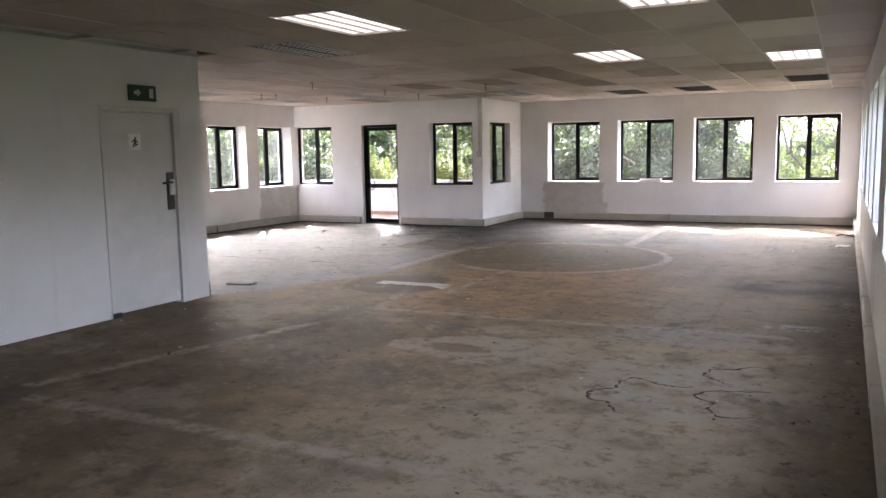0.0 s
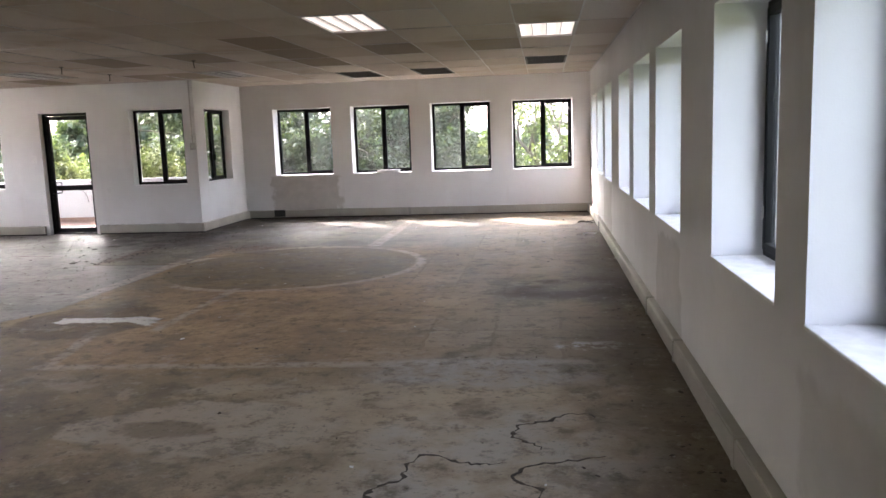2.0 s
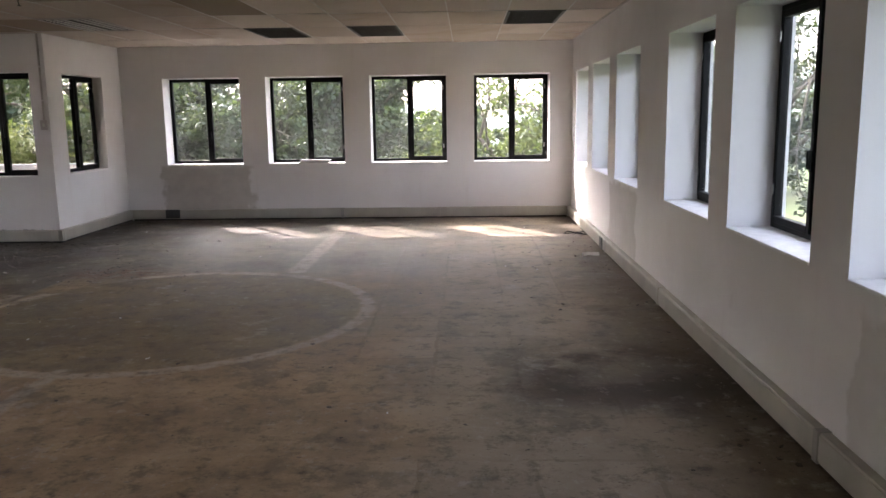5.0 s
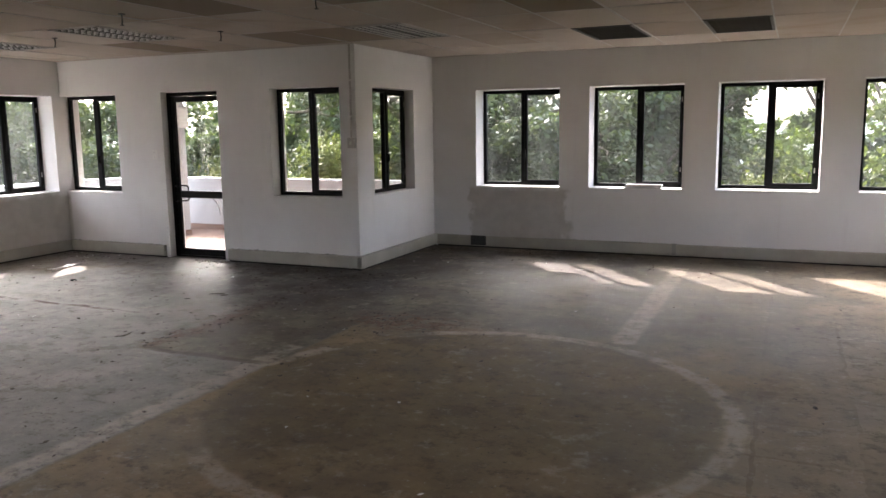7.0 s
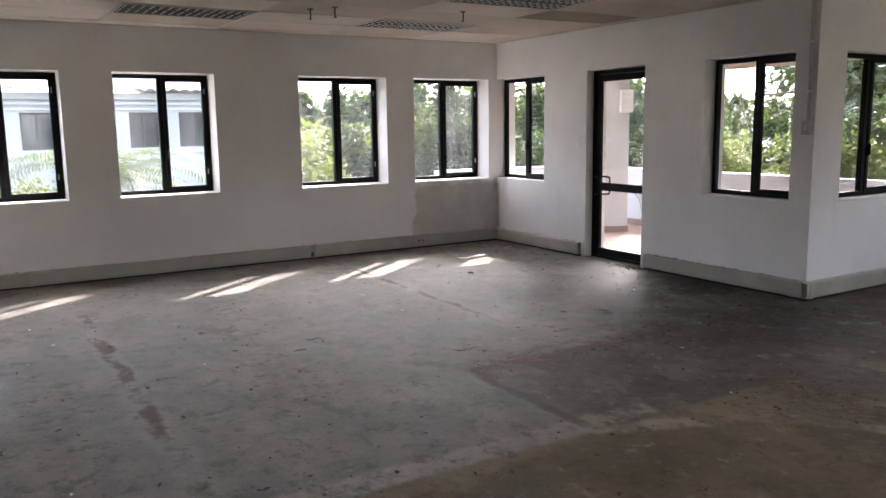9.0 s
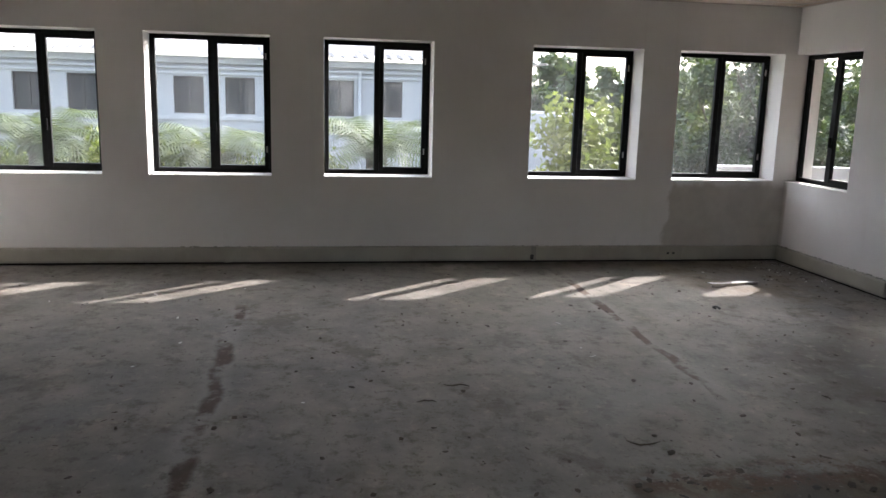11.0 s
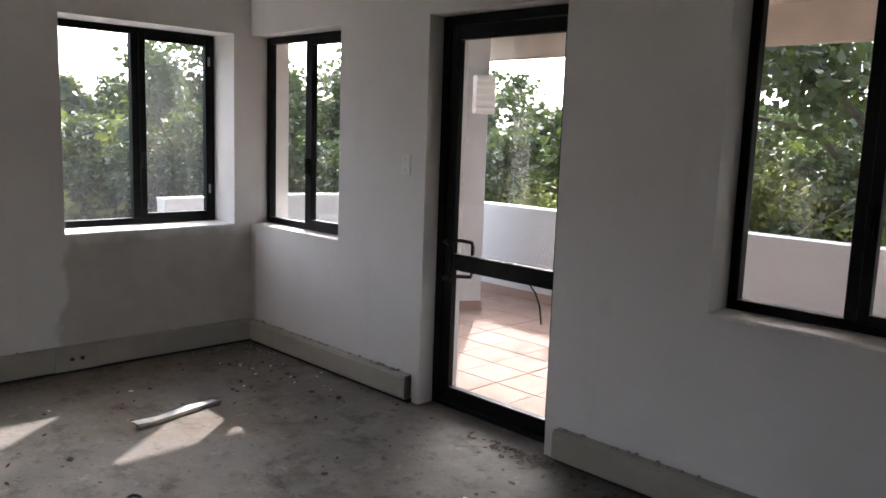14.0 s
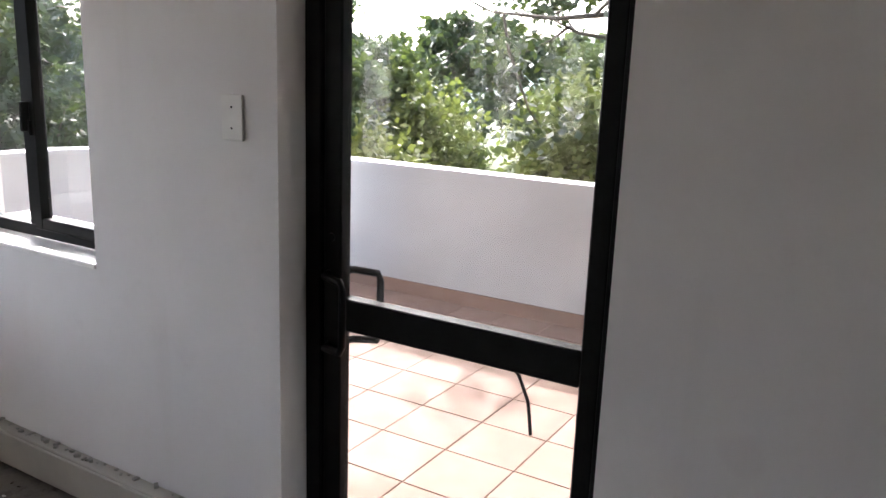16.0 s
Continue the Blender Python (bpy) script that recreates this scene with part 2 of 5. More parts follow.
    c = g.mix(mul(blob(-0.25, 6.76, 0.2, 0.1, 53, 0.5, 2.5), g.ramp(fine, 0.46, 0.56)), c, (0.5, 0.48, 0.44))
    c = g.mix(mul(blob(-10.0, 13.3, 1.0, 0.8, 57, 0.4), g.ramp(mid, 0.4, 0.6, 0.1, 0.7)), c, (0.125, 0.098, 0.064))
    # dark stain beside the east wall, and a darker strip along its foot
    c = g.mix(mul(g.box(wx, wy, -0.95, 0.35, 8.35, 9.5, 0.25), g.ramp(patch, 0.42, 0.56, 0.35, 0.95)), c, (0.045, 0.028, 0.018))
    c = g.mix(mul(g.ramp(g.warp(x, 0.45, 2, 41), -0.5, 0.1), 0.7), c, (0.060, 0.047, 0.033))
    # dirt-filled chases in the west part, with pale filler beside them
    for y0, x0, x1 in ((11.54, -10.55, -7.1), (8.77, -9.5, -5.3)):
        off = g.math("ABSOLUTE", sub(g.warp(y, 0.2, 1.9, y0), y0))
        span = mul(g.ramp(x, x0, x0 + 0.3), g.ramp(x, x1 - 0.3, x1, 1, 0))
        c = g.mix(mul(g.ramp(off, 0.04, 0.12, 0.45, 0), span), c, (0.29, 0.27, 0.24))
        c = g.mix(mul(mul(g.ramp(off, 0.022, 0.06 if y0 < 10 else 0.042, 1, 0), span), g.ramp(mid, 0.42, 0.52, 0.0, 0.9)), c, (0.070, 0.042, 0.028))
    off = g.math("ABSOLUTE", sub(g.warp(x, 0.3, 1.9, 51), -6.32))
    span = mul(g.ramp(y, 10.5, 10.8), g.ramp(y, 13.6, 13.9, 1, 0))
    c = g.mix(mul(mul(g.ramp(off, 0.05, 0.17, 1, 0), span), g.ramp(fine, 0.42, 0.58, 0.1, 0.85)), c, (0.105, 0.06, 0.038))
    off = g.math("ABSOLUTE", sub(g.warp(y, 0.1, 2.2, 55), 10.62))
    span = mul(g.ramp(x, -6.3, -6.1), g.ramp(x, -5.3, -5.1, 1, 0))
    c = g.mix(mul(mul(g.ramp(off, 0.02, 0.05, 1, 0), span), 0.7), c, (0.08, 0.06, 0.044))
    # trodden dirt, darkened by painted shade, along the balcony wall and in the nook
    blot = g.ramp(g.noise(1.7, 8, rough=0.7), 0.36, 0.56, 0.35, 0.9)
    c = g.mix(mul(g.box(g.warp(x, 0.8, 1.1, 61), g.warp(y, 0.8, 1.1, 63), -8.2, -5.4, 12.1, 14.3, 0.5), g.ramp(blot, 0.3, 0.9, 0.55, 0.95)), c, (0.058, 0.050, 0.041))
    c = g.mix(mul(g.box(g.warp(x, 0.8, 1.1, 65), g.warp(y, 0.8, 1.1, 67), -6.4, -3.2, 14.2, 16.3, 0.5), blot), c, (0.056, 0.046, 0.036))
    # dark islands, pale dust, specks and scratches
    c = g.mix(mul(g.ramp(g.noise(1.5, 9, rough=0.68), 0.56, 0.63), 0.42), c, (0.075, 0.056, 0.038))
    c = g.mix(mul(g.ramp(g.noise(2.7, 9, rough=0.72), 0.57, 0.66), 0.38), c, (0.34, 0.30, 0.245))
    c = g.mix(mul(g.ramp(fine, 0.57, 0.68), 0.4), c, (0.36, 0.32, 0.265))
    c = g.mix(mul(g.ramp(fine, 0.43, 0.33), 0.5), c, (0.045, 0.035, 0.025))
    c = g.mix(mul(g.ramp(g.noise(24, 6, g.stretch((0.8, 1.5, 1)), rough=0.7), 0.6, 0.66), 0.6), c, (0.042, 0.033, 0.025))
    c = g.mix(mul(g.ramp(g.noise(30, 5, g.stretch((1.2, 0.9, 1))), 0.67, 0.72), 0.5), c, (0.36, 0.34, 0.31))
    rub = g.noise(5.5, 10, rough=0.78)
    c = g.mix(g.ramp(rub, 0.50, 0.36, 0, 0.55), c, (0.055, 0.042, 0.028))
    c = g.mix(g.ramp(rub, 0.56, 0.70, 0, 0.35), c, (0.40, 0.35, 0.285))
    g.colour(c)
    g.rough(g.ramp(mid, 0.35, 0.7, 0.58, 0.85))
    g.bump(add(mul(mid, 0.5), add(mul(fine, 0.55), mul(grain, 0.2))), 0.4, 0.012)
    return g.m


def make_tile_board(name, a, b, stain):
    g = G(name, 0.9, spec=0.2)
    isl = g.t.nodes.new("ShaderNodeNewGeometry").outputs["Random Per Island"]
    c = g.mix(isl, a, b)
    c = g.mix(g.math("MULTIPLY", g.ramp(g.noise(0.8, 4, dist=0.5), 0.5, 0.75), stain), c, (0.34, 0.25, 0.17))
    c = g.mix(g.math("MULTIPLY", g.ramp(g.noise(55, 3), 0.55, 0.7), 0.25), c, (0.28, 0.25, 0.22))
    g.colour(c)
    g.bump(g.noise(90, 3), 0.3, 0.004)
    return g.m


def make_glass(name="window_glass", dirt=0.04):
    g = G(name)
    t = g.t
    tr = t.nodes.new("ShaderNodeBsdfTransparent")
    tr.inputs[0].default_value = (0.93, 0.96, 0.95, 1)
    gl = t.nodes.new("ShaderNodeBsdfGlossy")
    gl.inputs["Roughness"].default_value = 0.02
    lw = t.nodes.new("ShaderNodeLayerWeight")
    lw.inputs["Blend"].default_value = 0.5
    gloss = g.math("MULTIPLY_ADD", g.math("POWER", lw.outputs["Facing"], 4.0), 0.7, 0.025)
    mx = t.nodes.new("ShaderNodeMixShader")
    t.links.new(gloss, mx.inputs[0])
    t.links.new(tr.outputs[0], mx.inputs[1])
    t.links.new(gl.outputs[0], mx.inputs[2])
    # dust film on the glass, which also stands in for haze and reflected veil
    df = t.nodes.new("ShaderNodeBsdfDiffuse")
    df.inputs[0].default_value = (0.75, 0.77, 0.78, 1)
    m2 = t.nodes.new("ShaderNodeMixShader")
    f = g.noise(3.0, 4, g.stretch((1, 1, 0.35)))
    g.put(m2.inputs[0], g.ramp(f, 0.35, 0.75, dirt * 0.4, dirt * 1.6))
    sc = t.nodes.new("ShaderNodeBsdfTranslucent")
    sc.inputs[0].default_value = (0.80, 0.82, 0.84, 1)
    film = t.nodes.new("ShaderNodeMixShader")
    t.links.new(df.outputs[0], film.inputs[1])
    t.links.new(sc.outputs[0], film.inputs[2])
    t.links.new(mx.outputs[0], m2.inputs[1])
    t.links.new(film.outputs[0], m2.inputs[2])
    t.links.new(m2.outputs[0], t.nodes["Material Output"].inputs[0])
    return g.m


def make_emit(name, c, s):
    g = G(name, 0.4)
    x, y, z = g.xyz(g.local_pos())
    stripes = g.ramp(g.math("SINE", g.math("MULTIPLY", x, 42.0)), -1, 1, 0.6, 1.0)
    g.colour(c)
    g.put(g.b.inputs["Emission Color"], c)
    g.put(g.b.inputs["Emission Strength"], g.math("MULTIPLY", stripes, s))
    return g.m


def make_terracotta():
    g = G("terracotta_tile", 0.8, spec=0.15)
    rnd = g.t.nodes.new("ShaderNodeObjectInfo").outputs["Random"]
    c = g.mix(rnd, (0.225, 0.145, 0.112), (0.262, 0.178, 0.142))
    c = g.mix(g.math("MULTIPLY", g.ramp(g.noise(7, 5), 0.45, 0.75), 0.4), c, (0.30, 0.215, 0.175))
    g.colour(c)
    g.rough(g.ramp(g.noise(12, 3), 0.3, 0.7, 0.65, 0.9))
    g.bump(g.noise(40, 3), 0.15, 0.003)
    return g.m


def make_leaf(name, a, b, c3, through_light=0.3):
    g = G(name, 0.5, spec=0.32)
    isl = g.t.nodes.new("ShaderNodeNewGeometry").outputs["Random Per Island"]
    c = g.mix(isl, a, b)
    c = g.mix(g.math("MULTIPLY", g.ramp(g.noise(0.6, 3), 0.45, 0.65), 0.75), c, c3)
    t = g.t
    g.colour(c)
    g.rough(g.ramp(isl, 0, 1, 0.42, 0.7))
    tl = t.nodes.new("ShaderNodeBsdfTranslucent")
    g.put(tl.inputs[0], g.mix(0.5, c, (0.16, 0.22, 0.03)))
    mx = t.nodes.new("ShaderNodeMixShader")
    mx.inputs[0].default_value = through_light
    t.links.new(g.b.outputs[0], mx.inputs[1])
    t.links.new(tl.outputs[0], mx.inputs[2])
    t.links.new(mx.outputs[0], t.nodes["Material Output"].inputs[0])
    return g.m


def make_ground():
    g = G("garden_ground", 0.95, spec=0.2)
    c = g.mix(g.ramp(g.noise(0.15, 5), 0.35, 0.65), (0.05, 0.075, 0.025), (0.09, 0.10, 0.045))
    c = g.mix(g.math("MULTIPLY", g.ramp(g.noise(2.5, 5), 0.5, 0.7), 0.6), c, (0.11, 0.09, 0.06))
    g.colour(c)
    g.bump(g.noise(12, 4), 0.5, 0.05)
    return g.m


M_WALL, M_FLOOR = make_wall_paint(), make_floor()
M_BOARD = make_tile_board("ceiling_board", (0.44, 0.37, 0.305), (0.58, 0.515, 0.45), 0.6)
M_BOARD_BROWN = make_tile_board("stained_board", (0.27, 0.22, 0.17), (0.32, 0.27, 0.215), 0.6)
M_TBAR = plain("white_steel_bar", (0.47, 0.44, 0.41), 0.5, 0.0, 0.15, 3)
M_VOID = plain("dark_void", (0.02, 0.02, 0.02), 0.9)
M_GLASS = make_glass(dirt=0.008)
M_GLASS_DUST_HAZE = make_glass("dust_haze_window_glass", 0.018)
M_BLACK = plain("black_aluminium", (0.004, 0.0045, 0.0045), 0.5, 0.0, 0.3, 20, 0.0, 0.12)
M_SILL = plain("sill_paint", (0.78, 0.77, 0.75), 0.5, 0.0, 0.08, 12, 0.2)
M_TRUNK = plain("beige_trunking", (0.36, 0.338, 0.285), 0.45, 0.0, 0.1, 3)
M_TRUNK_DARK = plain("trunking_joint", (0.27, 0.26, 0.23), 0.5, 0.0, 0.1, 5)
M_DARK = plain("dark_plastic", (0.03, 0.03, 0.03), 0.5)
M_DOORW = plain("door_paint", (0.66, 0.64, 0.62), 0.45, 0.0, 0.05, 4)
M_STEEL = plain("satin_steel", (0.45, 0.44, 0.42), 0.35, 1.0, 0.15, 15)
M_WHITEP = plain("white_plastic", (0.72, 0.71, 0.68), 0.4, 0.0, 0.06, 8)
M_CONDUIT = plain("conduit_plastic", (0.46, 0.44, 0.41), 0.5, 0.0, 0.08, 8)
M_GREEN = plain("sign_green", (0.015, 0.045, 0.02), 0.4)
M_PALE = plain("sign_pale", (0.55, 0.57, 0.50), 0.5)
M_LIGHT = make_emit("lit_diffuser", (1.0, 0.93, 0.80), 0.06)
M_LOUVRE = plain("louvre_glint_white", (0.62, 0.62, 0.60), 0.3, 0.0, 0.06, 8)
M_NOTICE = plain("notice_white", (0.82, 0.82, 0.80), 0.5)
M_VENT = plain("vent_grey", (0.085, 0.085, 0.08), 0.6, 0.0, 0.2, 6)
M_TERRA = make_terracotta()
M_GROUT = plain("grout", (0.20, 0.18, 0.17), 0.9, 0.0, 0.2, 30)
M_PLASTER = plain("outside_plaster", (0.42, 0.425, 0.43), 0.85, 0.0, 0.06, 2.5, 0.3)
M_SOFFIT = plain("soffit_paint", (0.52, 0.44, 0.37), 0.8, 0.0, 0.08, 3)
M_HOUSE = plain("house_plaster", (0.38, 0.39, 0.41), 0.85, 0.0, 0.05, 0.8)
M_HOUSE_BAND = plain("house_moulding", (0.45, 0.46, 0.48), 0.8, 0.0, 0.04, 1.5)
M_ROOF = plain("clay_roof_tiles", (0.46, 0.43, 0.41), 0.8, 0.0, 0.3, 1.2, 0.3)
M_DARKGLASS = plain("dark_pane", (0.05, 0.055, 0.06), 0.08, 0.0, 0.2, 0.5)
M_BARK = plain("bark", (0.085, 0.068, 0.05), 0.9, 0.0, 0.4, 9, 0.8)
M_LEAF = make_leaf("leaf_deep", (0.014, 0.030, 0.015), (0.033, 0.057, 0.023), (0.052, 0.072, 0.029), 0.2)
# darker copy of the leaf colour, with the backlit crown's shade in it
M_LEAF_SHADE = make_leaf("leaf_shade_dark", (0.012, 0.024, 0.011), (0.028, 0.045, 0.016), (0.040, 0.055, 0.020), 0.15)
M_LEAF2 = make_leaf("leaf_light", (0.032, 0.058, 0.016), (0.066, 0.098, 0.026), (0.10, 0.115, 0.032))
M_LEAF3 = make_leaf("leaf_yellow_green", (0.085, 0.105, 0.022), (0.15, 0.17, 0.04), (0.19, 0.185, 0.05))
M_PALM = make_leaf("palm_leaf", (0.05, 0.068, 0.04), (0.095, 0.115, 0.068), (0.10, 0.115, 0.065))
M_GROUND = make_ground()
M_DEBRIS = plain("dry_leaf_litter", (0.05, 0.038, 0.026), 0.9, 0.0, 0.4, 9)
M_PAPER = plain("scrap_paper", (0.6, 0.59, 0.56), 0.7)
M_METALSTRIP = plain("bare_metal_strip", (0.55, 0.55, 0.54), 0.4, 0.3, 0.15, 20)
M_HILL = plain("far_hill", (0.10, 0.14, 0.12), 1.0, 0.0, 0.25, 0.05)


# ---- mesh helpers ----
def mesh_object(name, bm, material, parent=None, label=""):
    me = bpy.data.meshes.new(name)
    bm.normal_update()
    bm.to_mesh(me)
    bm.free()
    for m in material if isinstance(material, (list, tuple)) else [material]:
        me.materials.append(m)
    ob = new(name, me)
    if parent:
        ob.parent = parent
    if label:
        ob["label"] = label
    return ob


def part(name, bm, material, parent, label=""):
    return mesh_object(name, bm, material, parent, label)


def thing(name, m, label="", category="", group="", kind=""):
    ob = new(name)
    ob.empty_display_size = 0.1
    ob.matrix_world = m
    return tagged(ob, label, category, group, kind)


def add_box(bm, x0, x1, y0, y1, z0, z1, bevel=0.0, turn=None, mi=0):
    r = bmesh.ops.create_cube(bm, size=1.0)
    vs = r["verts"]
    for v in vs:
        v.co = Vector(((x0 + x1) / 2 + v.co.x * (x1 - x0), (y0 + y1) / 2 + v.co.y * (y1 - y0), (z0 + z1) / 2 + v.co.z * (z1 - z0)))
        if turn:
            v.co = turn @ v.co
    fs = list({f for v in vs for f in v.link_faces})
    for f in fs:
        f.material_index = mi
    if bevel:
        es = list({e for v in vs for e in v.link_edges})
        bmesh.ops.bevel(bm, geom=es, offset=bevel, segments=1, affect="EDGES")
    return bm


def boxes(*args, bevel=0.0):
    bm = bmesh.new()
    for a in args:
        add_box(bm, *a, bevel=bevel)
    return bm


def tube(points, radius, sides=8, bm=None, taper=None):
    """A round bar along points; taper gives a radius for each."""
    bm = bm or bmesh.new()
    rings = []
    n = len(points)
    for i, p in enumerate(points):
        p = Vector(p)
        d = (Vector(points[min(i + 1, n - 1)]) - Vector(points[max(i - 1, 0)])).normalized()
        a = d.orthogonal().normalized() if i == 0 else (last - d * last.dot(d)).normalized()
        last = a
        b = d.cross(a)
        r = taper[i] if taper else radius
        rings.append([bm.verts.new(p + (a * math.cos(k * 2 * math.pi / sides) + b * math.sin(k * 2 * math.pi / sides)) * r) for k in range(sides)])
    for i in range(n - 1):
        for k in range(sides):
            f = bm.faces.new((rings[i][k], rings[i][(k + 1) % sides], rings[i + 1][(k + 1) % sides], rings[i + 1][k]))
            f.smooth = True
    bm.faces.new(rings[0][::-1])
    bm.faces.new(rings[-1])
    return bm


def wall_with_openings(name, place, u0, u1, z0, z1, thick, openings, material, label, category="wall", parent=None):
    """A wall with thickness whose openings go through it. place(u, d, z) gives the point u along, d deep."""
    us = sorted({u0, u1, *[v for o in openings for v in o[:2]]})
    zs = sorted({z0, z1, *[v for o in openings for v in o[2:]]})
    solid = lambda i, j: 0 <= i < len(us) - 1 and 0 <= j < len(zs) - 1 and not any(
        o[0] <= (us[i] + us[i + 1]) / 2 <= o[1] and o[2] <= (zs[j] + zs[j + 1]) / 2 <= o[3] for o in openings)
    bm, vs = bmesh.new(), {}

    def vert(i, j, d):
        if (i, j, d) not in vs:
            vs[i, j, d] = bm.verts.new(place(us[i], d * thick, zs[j]))
        return vs[i, j, d]

    for i in range(len(us) - 1):
        for j in range(len(zs) - 1):
            if not solid(i, j):
                continue
            for d in (0, 1):
                bm.faces.new([vert(i, j, d), vert(i + 1, j, d), vert(i + 1, j + 1, d), vert(i, j + 1, d)])
            for (di, dj, a, b) in ((-1, 0, (i, j), (i, j + 1)), (1, 0, (i + 1, j), (i + 1, j + 1)), (0, -1, (i, j), (i + 1, j)), (0, 1, (i, j + 1), (i + 1, j + 1))):
                if not solid(i + di, j + dj):
                    bm.faces.new([vert(*a, 0), vert(*b, 0), vert(*b, 1), vert(*a, 1)])
    bmesh.ops.recalc_face_normals(bm, faces=bm.faces)
    ob = mesh_object(name, bm, material, parent)
    return tagged(ob, label, category, kind="structure") if not parent else ob


# ---- the plan ----
CEIL, SILL, HEAD = 2.555, 0.83, 2.10
X_E, X_W, Y_N, Y_D, X_C = 0.30, -10.93, 16.20, 14.10, -6.36   # faces of the walls towards the room
X_S, Y_S, Y_BACK = -6.08, 6.10, -6.0                            # stair block; back of the room
# the first two lie unseen at the back, kept for the light they let in
E_WIN = [(-4.6, -3.46), (-3.1, -1.96), (-0.23, 0.91), (1.28, 2.42), (2.83, 3.96), (4.32, 5.47), (6.43, 7.58), (7.95, 9.11), (9.48, 10.63), (11.62, 12.75), (13.16, 14.29), (14.67, 15.78)]
N_WIN = [(-5.73, -4.585), (-4.2, -3.055), (-2.665, -1.54), (-1.135, -0.03)]
W_WIN = [(6.33, 7.42), (7.82, 8.915), (9.40, 10.42), (11.37, 12.48), (12.86, 13.97)]
SB = SILL - 0.012

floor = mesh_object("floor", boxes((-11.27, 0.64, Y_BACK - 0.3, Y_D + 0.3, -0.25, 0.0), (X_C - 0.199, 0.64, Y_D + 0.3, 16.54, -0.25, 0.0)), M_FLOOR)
tagged(floor, "bare concrete screed floor with brown glue residue and dust", "floor", kind="structure")
wall_with_openings("wall_east", lambda u, d, z: (X_E + d, u, z), Y_BACK, Y_N + 0.34, 0.0, CEIL + 0.3, 0.34, [(a, b, SB, HEAD) for a, b in E_WIN], M_WALL, "long white painted wall with a row of deep windows")
wall_with_openings("wall_north", lambda u, d, z: (u, Y_N + d, z), X_C - 0.2, X_E, 0.0, CEIL + 0.3, 0.38, [(a, b, SB, HEAD) for a, b in N_WIN], M_WALL, "white painted wall with four windows and a bare plaster patch")
wall_with_openings("wall_nook", lambda u, d, z: (X_C - d, u, z), Y_D, Y_N, 0.0, CEIL + 0.3, 0.20, [(14.49, 15.60, SB, HEAD)], M_WALL, "short white return wall with one window")
wall_with_openings("wall_balcony", lambda u, d, z: (u, Y_D + d, z), X_W, X_C - 0.20, 0.0, CEIL + 0.3, 0.30, [(X_W, -9.935, SB, HEAD), (-9.18, -8.292, 0.0, HEAD + 0.005), (-7.53, -6.57, SB, HEAD)], M_WALL, "white painted wall with a black glazed door and two windows")
wall_with_openings("wall_west", lambda u, d, z: (X_W - d, u, z), Y_S, Y_D + 0.30, 0.0, CEIL + 0.3, 0.38, [(a, b, SB, HEAD) for a, b in W_WIN], M_WALL, "white painted wall with windows over garden and neighbour")
wall_with_openings("wall_stair", lambda u, d, z: (X_S - d, u, z), Y_BACK, Y_S, 0.0, CEIL + 0.3, 0.22, [(4.80, 5.79, 0.0, 2.0)], M_WALL, "plain white inner wall with a white fire door")
wall_with_openings("wall_lobby", lambda u, d, z: (u, Y_S - d, z), X_W - 0.34, X_S - 0.22, 0.0, CEIL + 0.3, 0.22, [], M_WALL, "plain white inner wall")
wall_with_openings("wall_south", lambda u, d, z: (u, Y_BACK - d, z), X_S - 0.22, X_E + 0.34, 0.0, CEIL + 0.3, 0.25, [], M_WALL, "plain white back wall")
wall_with_openings("wall_stairwell", lambda u, d, z: (X_S - 1.4 - d, u, z), 3.6, Y_S - 0.22, 0.0, CEIL + 0.3, 0.15, [], M_WALL, "plain wall behind the fire door")

# ---- ceiling of boards on thin bars ----
GX = [-0.2 - 0.615 * k for k in range(-1, 19)]
GY = [4.55 + 1.18 * k for k in range(-10, 11)]
LIT = {(2, 0), (6, 0), (4, 3), (1, 4)}
OFF = {(8, 1), (9, 7), (13, 6), (16, 6), (16, 4)}
VENT = {(1, 7), (4, 8), (6, 8)}
BROWN = {(10, 5), (6, 4), (2, 5), (4, 5), (6, 6), (1, 1), (10, 7), (11, 7), (14, 7), (8, 5), (6, 5)}


def cell(i, j):
    """The rectangle of a ceiling cell: i counts westwards, j northwards."""
    return -0.2 - 0.615 * i, -0.2 - 0.615 * (i - 1), 4.55 + 1.18 * j, 4.55 + 1.18 * (j + 1)


def in_room(x, y):
    return X_W < x < X_E and Y_BACK < y < Y_N and not (x < X_S and y < Y_S) and not (x < X_C and y > Y_D)


